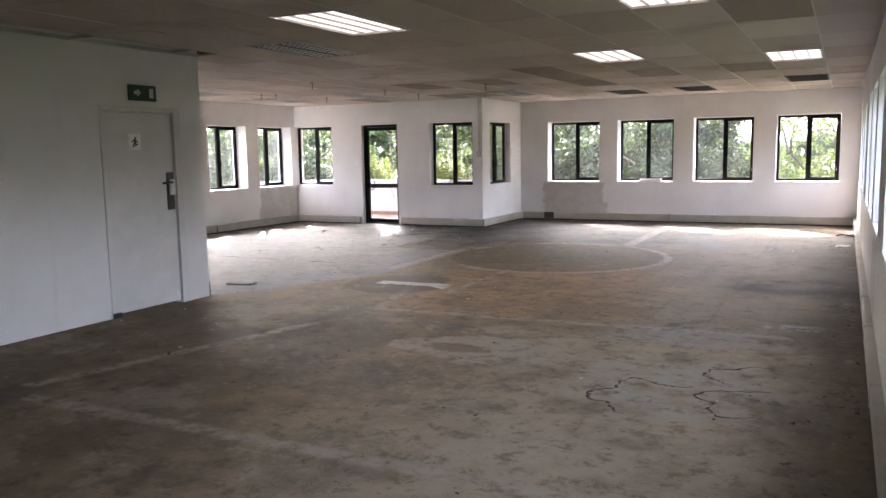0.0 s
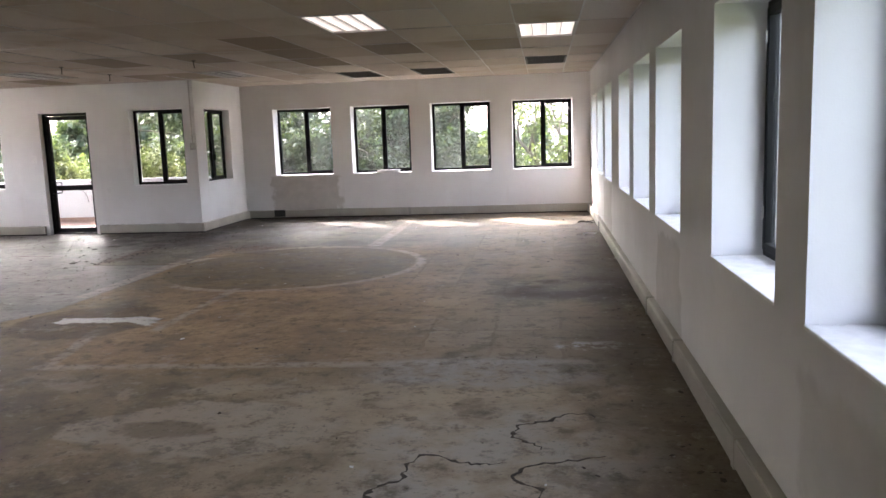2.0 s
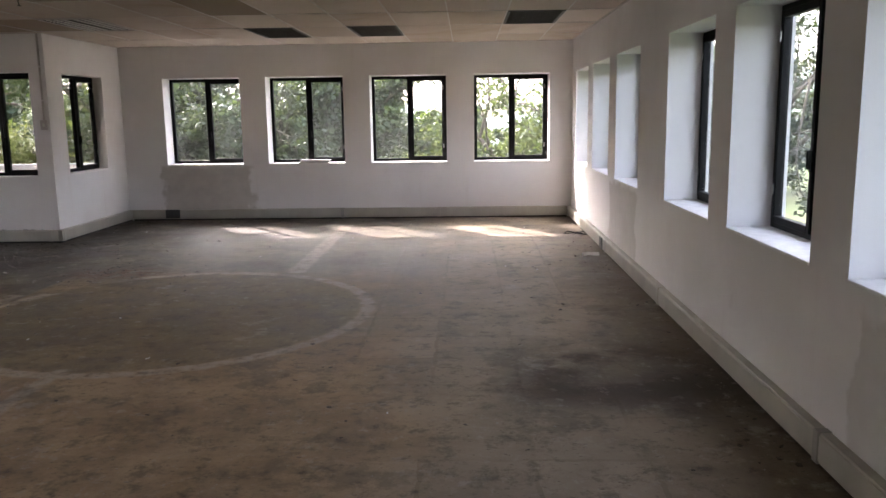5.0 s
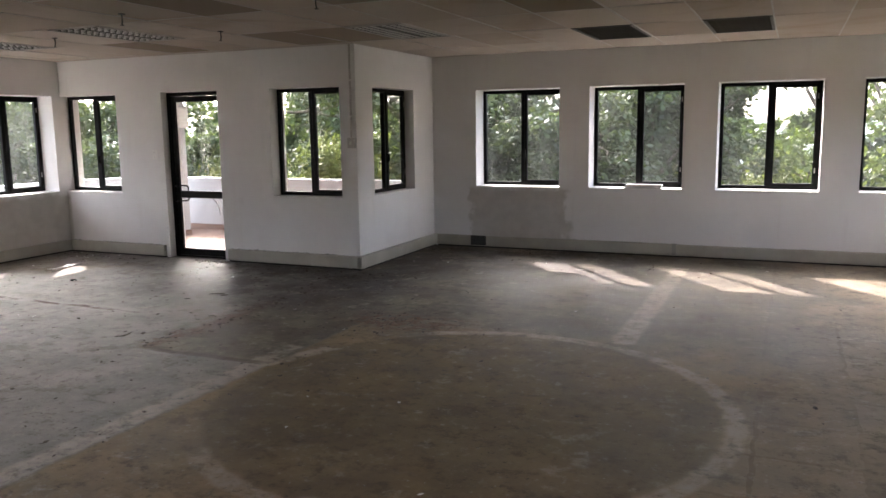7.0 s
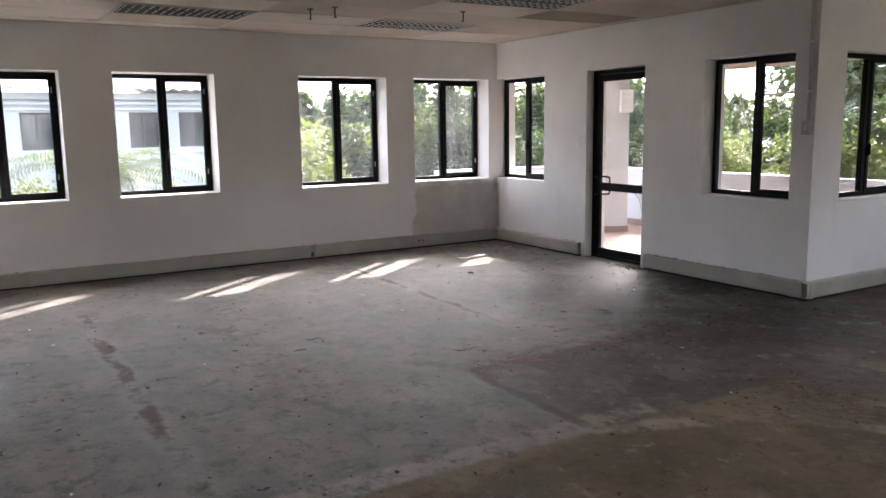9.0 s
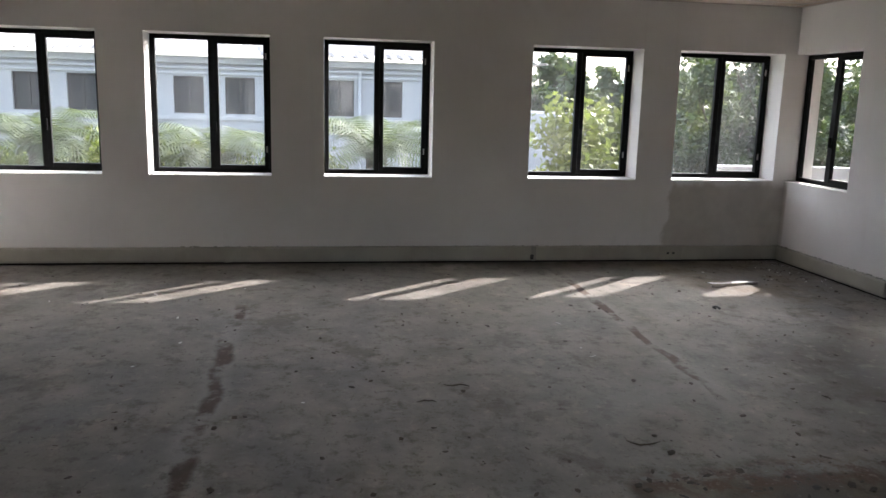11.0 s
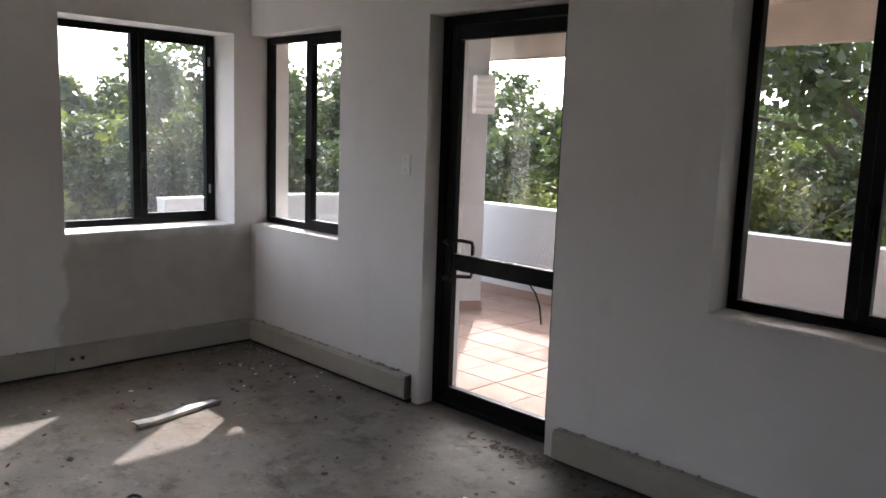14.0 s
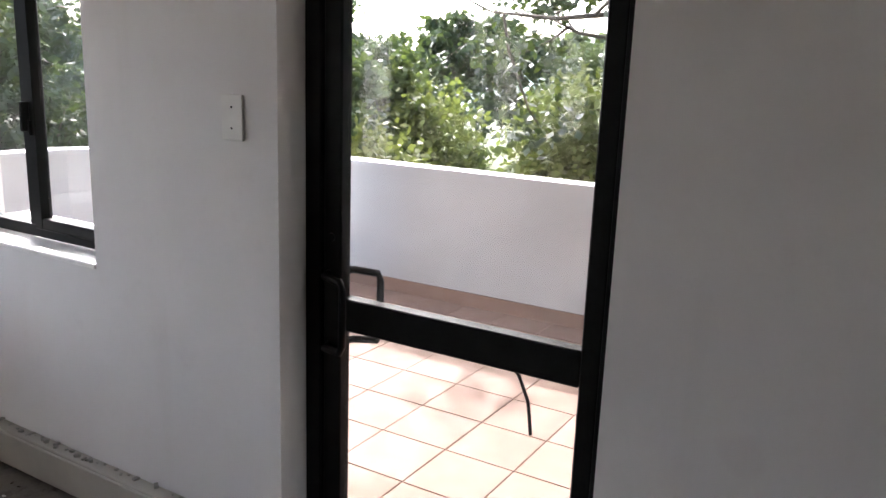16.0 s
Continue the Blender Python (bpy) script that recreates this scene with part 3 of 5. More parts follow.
def make_ceiling():
    rnd = random.Random(4)
    bm = bmesh.new()
    add_box(bm, -11.27, 0.64, Y_BACK - 0.25, 16.54, CEIL + 0.3, CEIL + 0.4, mi=2)
    for i in range(0, 19):
        for j in range(-9, 11):
            if (i, j) in LIT | OFF | VENT:
                continue
            x0, x1, y0, y1 = cell(i, j)
            x0, x1, y0, y1 = max(x0, X_W), min(x1, X_E), max(y0, Y_BACK), min(y1, Y_N)
            if x1 - x0 < 0.03 or y1 - y0 < 0.03:
                continue
            # cut the board at the inner corners of the room
            pieces = [(x0, x1, y0, y1)]
            if x0 < X_C and y1 > Y_D:
                pieces = [(x0, min(x1, X_C), y0, min(y1, Y_D))] + ([(X_C, x1, y0, y1)] if x1 > X_C + 0.03 else [])
            if x0 < X_S and y0 < Y_S:
                pieces = [(a, b, max(c, Y_S), d) if b <= X_S + 0.4 and a < X_S - 0.2 else (max(a, X_S), b, c, d) for a, b, c, d in pieces]
            for a, b, c, d in pieces:
                if b - a < 0.03 or d - c < 0.03:
                    continue
                k = [rnd.uniform(-0.008, 0.004) for _ in range(4)]
                sag = rnd.uniform(0, 0.006)
                g = 0.006
                co = [(a + g, c + g), (b - g, c + g), (b - g, d - g), (a + g, d - g)]
                lo = [bm.verts.new((x, y, CEIL + 0.006 + k[q])) for q, (x, y) in enumerate(co)]
                hi = [bm.verts.new((x, y, CEIL + 0.022 + k[q])) for q, (x, y) in enumerate(co)]
                mid = bm.verts.new(((a + b) / 2, (c + d) / 2, CEIL + 0.006 - sag))
                mi = 1 if (i, j) in BROWN else 0
                for q in range(4):
                    for f in (bm.faces.new((lo[q], mid, lo[(q + 1) % 4])), bm.faces.new((lo[q], lo[(q + 1) % 4], hi[(q + 1) % 4], hi[q]))):
                        f.material_index = mi
                bm.faces.new(hi).material_index = mi
    for x in GX:
        for y0, y1 in ((Y_BACK, Y_S), (Y_S, Y_D), (Y_D, Y_N)):
            if in_room(x, (y0 + y1) / 2):
                add_box(bm, x - 0.007, x + 0.007, y0, y1, CEIL + 0.001, CEIL + 0.03, mi=3)
    for y in GY:
        a = X_S if y < Y_S else X_W
        a = X_C if y > Y_D else a
        if Y_BACK < y < Y_N:
            add_box(bm, a, X_E, y - 0.007, y + 0.007, CEIL + 0.0025, CEIL + 0.028, mi=3)
    ob = mesh_object("ceiling", bm, [M_BOARD, M_BOARD_BROWN, M_VOID, M_TBAR])
    tagged(ob, "suspended ceiling of worn, partly water-stained boards", "ceiling", kind="structure")
    # edge angle round the room
    bm = bmesh.new()
    e, z0, z1 = 0.022, CEIL - 0.004, CEIL + 0.03
    add_box(bm, X_E - e, X_E - 0.002, Y_BACK, Y_N - e, z0, z1)
    add_box(bm, X_C + 0.002, X_E - 0.002, Y_N - e, Y_N - 0.002, z0, z1)
    add_box(bm, X_C + 0.002, X_C + e, Y_D, Y_N - e, z0, z1)
    add_box(bm, X_W + e, X_C + e, Y_D - e, Y_D - 0.002, z0, z1)
    add_box(bm, X_W + 0.002, X_W + e, Y_S, Y_D - e, z0, z1)
    add_box(bm, X_S + 0.002, X_S + e, Y_BACK, Y_S, z0, z1)
    tagged(mesh_object("trim", bm, M_TBAR), "painted metal edge angle round the ceiling", "trim", kind="structure")


make_ceiling()


# ---- windows ----
def make_window(number, m, w, label, sash="right", h=HEAD - SILL, back=0.22, glass=M_GLASS):
    """A black two-light window: m is the middle of its sill on the room face, x to the right, y outwards."""
    win = thing("window_%d" % number, m, label, "window", kind="structure")
    a, f, d0, d1 = w / 2 - 0.004, 0.042, back, back + 0.05
    bm = bmesh.new()
    add_box(bm, -a, -a + f, d0, d1, 0.004, h - 0.004, 0.003)
    add_box(bm, a - f, a, d0, d1, 0.004, h - 0.004, 0.003)
    add_box(bm, -a + f, a - f, d0, d1, 0.004, 0.004 + f, 0.003)
    add_box(bm, -a + f, a - f, d0, d1, h - 0.004 - f, h - 0.004, 0.003)
    add_box(bm, -0.03, 0.03, d0, d1, 0.004 + f, h - 0.004 - f, 0.003)
    part("window_frame", bm, M_BLACK, win, "black aluminium frame")
    s = 1 if sash == "right" else -1
    x0, x1 = (0.03, a - f) if s > 0 else (-a + f, -0.03)
    z0, z1 = 0.004 + f, h - 0.004 - f
    bm, q = bmesh.new(), 0.03
    y0, y1 = d0 - 0.012, d0 + 0.03
    add_box(bm, x0 - 0.012, x0 + q, y0, y1, z0 - 0.01, z1 + 0.01, 0.003)
    add_box(bm, x1 - q, x1 + 0.012, y0, y1, z0 - 0.01, z1 + 0.01, 0.003)
    add_box(bm, x0 + q, x1 - q, y0, y1, z0 - 0.01, z0 + q, 0.003)
    add_box(bm, x0 + q, x1 - q, y0, y1, z1 - q, z1 + 0.01, 0.003)
    leaf = part("sash", bm, M_BLACK, win)
    bm = boxes((x0 - 0.008 if s > 0 else x1 - 0.004, x0 + 0.006 if s > 0 else x1 + 0.01, y0 - 0.03, y0, z0 + h * 0.26, z0 + h * 0.26 + 0.1), bevel=0.003)
    add_box(bm, x0 - 0.012 if s > 0 else x1 - 0.012, x0 + 0.014 if s > 0 else x1 + 0.014, y0 - 0.012, y0, z0 + h * 0.25, z0 + h * 0.25 + 0.05)
    part("latch", bm, M_BLACK, leaf)
    for k in (0.12, 0.8):
        part("hinge", boxes(((x1 - 0.012 if s > 0 else x0), (x1 if s > 0 else x0 + 0.012), y0 - 0.008, y0, z0 + h * k, z0 + h * k + 0.06)), M_STEEL, leaf)
    p0, p1 = (-a + f, -0.03) if s > 0 else (0.03, a - f)
    for (u0, u1, yy, e) in ((p0, p1, d0 + 0.025, 0.0), (x0 + q, x1 - q, d0 + 0.012, 0.0)):
        b2 = boxes((u0, u1, yy, yy + 0.004, z0 + (q if u0 == x0 + q else 0), z1 - (q if u0 == x0 + q else 0)))
        pane = part("pane", b2, glass, win)
        pane.visible_shadow = False
    bm = boxes((-w / 2 + 0.001, w / 2 - 0.001, -0.006, d0, -0.0115, 0.004), (-w / 2 + 0.001, w / 2 - 0.001, d1, 0.40, -0.0115, 0.0), bevel=0.003)
    part("window_sill", bm, M_SILL, win, "white painted sill")
    return win


n = 0
for a, b in E_WIN:
    n += 1
    make_window(n, pose(X_E, (a + b) / 2, SILL, 0, 0, -90), b - a, "deep-set black framed window in the long wall", "left", back=0.255)
for a, b in N_WIN:
    n += 1
    make_window(n, pose((a + b) / 2, Y_N, SILL), b - a, "black framed two-light window facing trees", back=0.28)
for a, b in W_WIN:
    n += 1
    make_window(n, pose(X_W, (a + b) / 2, SILL, 0, 0, 90), b - a, "black framed two-light window with a bright white reveal", "right", back=0.26, glass=M_GLASS_DUST_HAZE)
n += 1
make_window(n, pose(X_C, 15.045, SILL, 0, 0, 90), 1.11, "black framed window in the return wall by the balcony", "right", back=0.13)
n += 1
make_window(n, pose((X_W - 9.935) / 2, Y_D, SILL), -9.935 - X_W, "narrow black framed window in the room corner over the balcony", "right", back=0.12)
n += 1
make_window(n, pose((-7.53 - 6.57) / 2, Y_D, SILL), 0.96, "black framed window onto the balcony", "right", back=0.15)


# ---- glazed balcony door ----
def make_balcony_door():
    d = thing("door_1", pose(-8.739, Y_D, 0.0), "closed black aluminium door with two glass panels onto the balcony", "door", kind="structure")
    a, h, y0 = 0.422, 2.10, 0.100
    bm = bmesh.new()
    add_box(bm, -a - 0.017, -a + 0.035, y0, y0 + 0.09, 0.0, h, 0.003)
    add_box(bm, a - 0.02, a + 0.023, y0, y0 + 0.09, 0.0, h, 0.003)
    add_box(bm, -a + 0.035, a - 0.02, y0, y0 + 0.09, h - 0.045, h, 0.003)
    add_box(bm, -a + 0.035, a - 0.02, y0, y0 + 0.09, 0.0, 0.022, 0.003)
    part("door_frame", bm, M_BLACK, d)
    l0, l1, yl0, yl1 = -a + 0.037, a - 0.022, y0 + 0.012, y0 + 0.056
    bm = bmesh.new()
    add_box(bm, l0, l0 + 0.058, yl0, yl1, 0.026, h - 0.05, 0.004)
    add_box(bm, l1 - 0.047, l1, yl0, yl1, 0.026, h - 0.05, 0.004)
    add_box(bm, l0 + 0.058, l1 - 0.047, yl0, yl1, 0.026, 0.112, 0.004)
    add_box(bm, l0 + 0.058, l1 - 0.047, yl0, yl1, h - 0.12, h - 0.05, 0.004)
    add_box(bm, l0 + 0.058, l1 - 0.047, yl0, yl1, 0.768, 0.857, 0.004)
    leaf = part("door_leaf", bm, M_BLACK, d)
    for z0, z1 in ((0.112, 0.768), (0.857, h - 0.12)):
        p = part("pane", boxes((l0 + 0.058, l1 - 0.047, yl0 + 0.02, yl0 + 0.025, z0, z1)), M_GLASS_DUST_HAZE, d)
        p.visible_shadow = False
    for s, yy, x in ((-1, yl0, l0 + 0.018), (1, yl1, l0 + 0.036)):
        r = 0.085
        pts = [(x, yy, 0.72), (x + 0.01, yy + s * 0.03, 0.72), (x + r * 0.9, yy + s * 0.05, 0.725), (x + r, yy + s * 0.05, 0.745), (x + r, yy + s * 0.05, 0.895), (x + r * 0.9, yy + s * 0.05, 0.915), (x + 0.01, yy + s * 0.03, 0.92), (x, yy, 0.92)]
        part("door_handle", tube(pts, 0.0105, 10), M_BLACK, leaf, "black bent-bar pull handle")
    part("lock_cylinder", tube([(l0 + 0.028, yl0 - 0.006, 1.02), (l0 + 0.028, yl0 + 0.001, 1.02)], 0.011, 10), M_BLACK, leaf)
    return d


make_balcony_door()
cable = mesh_object("hanging_cable", tube([(-8.75, 14.285, 0.783), (-8.69, 14.315, 0.778), (-8.64, 14.34, 0.753), (-8.60, 14.36, 0.70), (-8.575, 14.37, 0.63), (-8.565, 14.375, 0.54)], 0.005, 6), M_BLACK)
tagged(cable, "thin black cable hanging from the glazed door's rail", "cable")


# ---- white fire door with its sign ----
def make_fire_door():
    """Local x runs north along the wall, y into it."""
    d = thing("door_2", pose(X_S, 5.295, 0.0, 0, 0, 90), "closed white painted fire door with a lock and notice", "door", kind="structure")
    bm = boxes((0.41, 0.495, -0.012, 0.10, 0.0, 2.0), (-0.495, -0.455, -0.012, 0.10, 0.0, 2.0), (-0.455, 0.41, -0.012, 0.10, 1.955, 2.0), bevel=0.004)
    part("door_frame", bm, M_DOORW, d)
    leaf = part("door_leaf", boxes((-0.45, 0.405, 0.018, 0.06, 0.028, 1.95), bevel=0.003), M_DOORW, d)
    part("lock_plate", boxes((0.29, 0.385, 0.004, 0.018, 0.98, 1.36), bevel=0.004), M_DARK, leaf, "dark steel lock plate")
    part("lock_case", boxes((0.315, 0.375, -0.03, 0.004, 1.13, 1.29), bevel=0.006), M_WHITEP, leaf, "white keypad case")
    part("door_handle", tube([(0.31, 0.01, 1.26), (0.31, -0.05, 1.26), (0.24, -0.055, 1.26), (0.19, -0.05, 1.255)], 0.013, 8), M_DARK, leaf)
    part("notice", boxes((-0.155, -0.005, 0.0145, 0.0175, 1.59, 1.745)), M_NOTICE, leaf, "white notice with a dark running pictogram")
    bm = bmesh.new()
    for (cx, cz, w, h, r) in ((0.075, 1.70, 0.022, 0.022, 0), (0.08, 1.668, 0.022, 0.045, 15), (0.062, 1.672, 0.04, 0.012, -20), (0.10, 1.675, 0.035, 0.012, 30), (0.095, 1.635, 0.014, 0.045, -30), (0.066, 1.637, 0.04, 0.013, 20)):
        add_box(bm, -w / 2, w / 2, 0, 0.001, -h / 2, h / 2, turn=pose(-cx, 0.013, cz, 0, -r, 0))
    part("pictogram", bm, M_DARK, leaf)
    part("door_stop", boxes((-0.495, -0.40, -0.03, -0.013, 0.0, 0.05), bevel=0.004), M_DARK, d)
    return d


make_fire_door()


def make_exit_sign():
    s = thing("exit_sign", pose(X_S, 5.315, 2.135, 0, 0, 90), "small dark green emergency exit sign on the wall", "sign")
    part("panel", boxes((-0.165, 0.165, -0.032, -0.001, -0.075, 0.075), bevel=0.004), M_GREEN, s)
    bm = bmesh.new()
    for (cx, cz, w, h, r) in ((-0.09, 0.0, 0.05, 0.03, 0), (-0.055, 0.012, 0.05, 0.014, 40), (-0.055, -0.012, 0.05, 0.014, -40)):
        add_box(bm, -w / 2, w / 2, -0.0345, -0.0325, -h / 2, h / 2, turn=pose(cx, 0, cz, 0, r, 0))
    part("arrow", bm, M_PALE, s, "pale arrow mark")
    part("doorway_mark", boxes((0.075, 0.125, -0.0345, -0.0325, -0.045, 0.045)), M_PALE, s, "pale doorway mark")


make_exit_sign()
tagged(mesh_object("corner_guard", boxes((X_S - 0.10, X_S + 0.006, Y_S + 0.0, Y_S + 0.012, 0.0, 0.155), bevel=0.002), M_DARK), "short dark skirting remnant at the wall corner", "skirting")


# ---- skirting trunking ----
def make_trunking(name, p0, p1, normal, joints, label):
    """A cable trunking along a wall from p0 to p1 (x, y), standing off along normal."""
    p0, p1 = Vector((*p0, 0)), Vector((*p1, 0))
    u = (p1 - p0).normalized()
    nrm = Vector((*normal, 0))
    L = (p1 - p0).length
    m = Matrix((( u.x, nrm.x, 0, p0.x), (u.y, nrm.y, 0, p0.y), (0, 0, 1, 0), (0, 0, 0, 1)))
    ob = thing(name, Matrix.Identity(4), label, "skirting", kind="structure")
    cuts = [0.0] + sorted(joints) + [L]
    rnd = random.Random(len(name))
    for a, b in zip(cuts, cuts[1:]):
        o = rnd.uniform(-0.002, 0.003)
        bm = boxes((a + 0.002, b - 0.002, 0.001, 0.052 + o, 0.022, 0.16 + o), (a + 0.002, b - 0.002, 0.001, 0.0585 + o, 0.034, 0.15 + o), bevel=0.003)
        bm.transform(m)
        bmesh.ops.recalc_face_normals(bm, faces=bm.faces)
        part("cover", bm, M_TRUNK, ob)
    for q in joints:
        bm = boxes((q - 0.025, q + 0.025, 0.001, 0.0635, 0.02, 0.164), bevel=0.003)
        bm.transform(m)
        bmesh.ops.recalc_face_normals(bm, faces=bm.faces)
        part("joint_cover", bm, M_TRUNK_DARK if rnd.random() < 0.3 else M_TRUNK, ob)
    # black strip as the shade in the gap left by the taken-up floor finish
    bm = boxes((0.0, L, 0.001, 0.03, 0.001, 0.021))
    bm.transform(m)
    bmesh.ops.recalc_face_normals(bm, faces=bm.faces)
    part("gap_shade", bm, M_VOID, ob)
    return ob


T = 0.06
make_trunking("baseboard_east", (X_E, Y_BACK), (X_E, Y_N), (-1, 0), [4.2, 8.9, 10.67, 12.3, 13.64, 16.5, 18.9, 20.93], "beige cable trunking along the foot of the long wall")
make_trunking("baseboard_north", (X_E - T - 0.005, Y_N), (X_C + T + 0.005, Y_N), (0, -1), [1.9, 3.35, 5.0], "beige cable trunking along the foot of the wall")
make_trunking("baseboard_nook", (X_C, Y_D - T), (X_C, Y_N), (1, 0), [0.06], "beige cable trunking round the return wall")
make_trunking("baseboard_balcony", (-8.21, Y_D), (X_C - 0.002, Y_D), (0, -1), [1.75], "beige cable trunking beside the glazed door")
make_trunking("baseboard_corner", (X_W + T + 0.005, Y_D), (-9.235, Y_D), (0, -1), [], "short beige cable trunking in the room corner")
make_trunking("baseboard_west", (X_W, Y_S), (X_W, Y_D), (1, 0), [2.4, 5.35], "beige cable trunking under the windows")


def make_socket(name, m, w, h, holes, body, label):
    s = thing(name, m, label, "socket")
    part("plate", boxes((-w / 2, w / 2, -0.008, 0.0, -h / 2, h / 2), bevel=0.003), body, s)
    for k in holes:
        part("outlet", boxes((k - 0.012, k + 0.012, -0.0105, -0.0075, -0.008, 0.012)), M_DARK, s)
    return s


make_socket("wall_socket", pose(X_W + 0.0665, 12.88, 0.092, 0, 0, 90), 0.25, 0.135, (-0.03, 0.03), M_TRUNK, "beige double socket plate on the skirting trunking")
make_socket("open_socket_box", pose(-5.68, Y_N - 0.0665, 0.10, 0, 0, 0), 0.22, 0.13, (-0.05, 0.05), M_DARK, "open dark socket opening in the skirting trunking")
make_socket("open_socket_box", pose(X_E - 0.0665, 13.1, 0.095, 0, 0, -90), 0.17, 0.13, (0.0,), M_DARK, "open dark socket opening in the skirting trunking")
make_socket("cable_outlet", pose(X_W + 0.0665, 11.43, 0.06, 0, 0, 90), 0.035, 0.05, (0.0,), M_DARK, "small dark cable outlet in the skirting trunking")


def make_switch(m, w, h, label, screws):
    s = thing("light_switch", m, label, "switch")
    part("plate", boxes((-w / 2, w / 2, -0.009, -0.001, -h / 2, h / 2), bevel=0.002), M_WHITEP, s)
    for z in screws:
        part("screw", tube([(0, -0.0105, z), (0, -0.0085, z)], 0.003, 8), M_DARK, s)
    return s


make_switch(pose(-9.329, Y_D, 1.321), 0.074, 0.118, "blank white switch plate with two dark screws", (-0.027, 0.027))
conduit = thing("conduit", pose(-6.42, Y_D, 0), "white surface conduit running down to a switch box", "conduit")
part("pipe", tube([(0, -0.012, 1.52), (0, -0.012, CEIL)], 0.0125, 8), M_CONDUIT, conduit)
part("switch_box", boxes((-0.042, 0.042, -0.04, -0.001, 1.40, 1.52), bevel=0.004), M_CONDUIT, conduit)
part("rocker", boxes((-0.012, 0.012, -0.046, -0.039, 1.44, 1.48), bevel=0.002), M_PALE, conduit)
for z in (1.75, 2.15):
    part("clip", boxes((-0.018, 0.018, -0.025, -0.001, z, z + 0.016), bevel=0.002), M_WHITEP, conduit)


# ---- ceiling fittings ----
def make_ceiling_light(i, j, lit):
    x0, x1, y0, y1 = cell(i, j)
    x0, x1, y0, y1 = x0 + 0.012, x1 - 0.012, y0 + 0.012, y1 - 0.012
    m = pose((x0 + x1) / 2, (y0 + y1) / 2, CEIL)
    w, l = (x1 - x0) / 2, (y1 - y0) / 2
    ob = thing("ceiling_light", m, "lit recessed fluorescent ceiling light" if lit else "unlit recessed ceiling light with a metal louvre", "ceiling light", "lit ceiling lights" if lit else "unlit ceiling lights")
    part("frame", boxes((-w, -w + 0.02, -l, l, -0.006, 0.02), (w - 0.02, w, -l, l, -0.006, 0.02), (-w + 0.02, w - 0.02, -l, -l + 0.02, -0.006, 0.02), (-w + 0.02, w - 0.02, l - 0.02, l, -0.006, 0.02)), M_TBAR, ob)
    if lit:
        part("diffuser", boxes((-w + 0.02, w - 0.02, -l + 0.02, l - 0.02, 0.012, 0.018)), M_LIGHT, ob, "glowing warm white diffuser")
        bm = bmesh.new()
        for k in range(1, 4):
            x = -w + 2 * w * k / 4
            add_box(bm, x - 0.004, x + 0.004, -l + 0.02, l - 0.02, -0.002, 0.011)
        part("louvre", bm, M_TBAR, ob)
    else:
        part("housing", boxes((-w + 0.021, w - 0.021, -l + 0.021, l - 0.021, 0.09, 0.1), (-w + 0.014, -w + 0.02, -l + 0.021, l - 0.021, 0.0, 0.1), (w - 0.02, w - 0.014, -l + 0.021, l - 0.021, 0.0, 0.1)), M_VOID, ob)
        # dark bars and white blades paint in the polished louvre's reflections and glints
        for k in (-1, 1):
            bars = bmesh.new()
            for s in range(4):
                x = k * w / 2 + (s - 1.5) * (w / 3 - 0.016)
                add_box(bars, x - 0.012, x + 0.012, -l + 0.021, l - 0.021, 0.002, 0.03)
            part("louvre_bar", bars, M_VENT, ob, "dark bar for the dark reflections in the louvre")
            cells = bmesh.new()
            for s in range(15):
                y = -l + 0.05 + (2 * l - 0.1) * s / 14
                for q in (-1, 0, 1):
                    x = k * w / 2 + q * (w / 3 - 0.016)
                    add_box(cells, x - w / 6 + 0.021, x + w / 6 - 0.021, y - 0.006, y + 0.006, 0.0, 0.012)
            for q in (-1, 0, 1):
                x = k * w / 2 + q * (w / 3 - 0.016)
                add_box(cells, x - 0.002, x + 0.002, -l + 0.03, l - 0.03, 0.006, 0.014)
            part("louvre", cells, M_LOUVRE, ob, "louvre blades coloured white for glints")
            part("tube", tube([(k * w / 2, -l + 0.05, 0.066), (k * w / 2, l - 0.05, 0.066)], 0.013, 8), M_WHITEP, ob)
    return ob


for i, j in sorted(LIT):
    make_ceiling_light(i, j, True)
for i, j in sorted(OFF):
    make_ceiling_light(i, j, False)


def make_vent(i, j):
    x0, x1, y0, y1 = cell(i, j)
    w, l = (x1 - x0) / 2 - 0.012, (y1 - y0) / 2 - 0.012
    ob = thing("ceiling_vent", pose((x0 + x1) / 2, (y0 + y1) / 2, CEIL), "dark grey louvred air grille in the ceiling", "vent", "ceiling vents")
    part("backing", boxes((-w, w, -l, l, 0.03, 0.036)), M_VOID, ob)
    part("frame", boxes((-w, -w + 0.025, -l, l, -0.005, 0.03), (w - 0.025, w, -l, l, -0.005, 0.03), (-w + 0.025, w - 0.025, -l, -l + 0.025, -0.005, 0.03), (-w + 0.025, w - 0.025, l - 0.025, l, -0.005, 0.03)), M_VENT, ob)
    bm = boxes((-w + 0.025, w - 0.025, -0.004, 0.004, 0.0, 0.022))
    first = bmesh.new()
    for v in range(1):
        add_box(first, -w + 0.025, w - 0.025, -0.004, 0.018, 0.0, 0.003, turn=pose(0, 0, 0.008, 35, 0, 0))
    slat = part("slat", first, M_VENT, ob)
    slat.location.y = -l + 0.04
    count = int((2 * l - 0.08) / 0.028)
    for k in range(1, count):
        s = slat.copy()
        scene.collection.objects.link(s)
        s.parent = ob
        s.location.y = -l + 0.04 + k * 0.028
    part("centre_bar", bm, M_VENT, ob)


for i, j in sorted(VENT):
    make_vent(i, j)


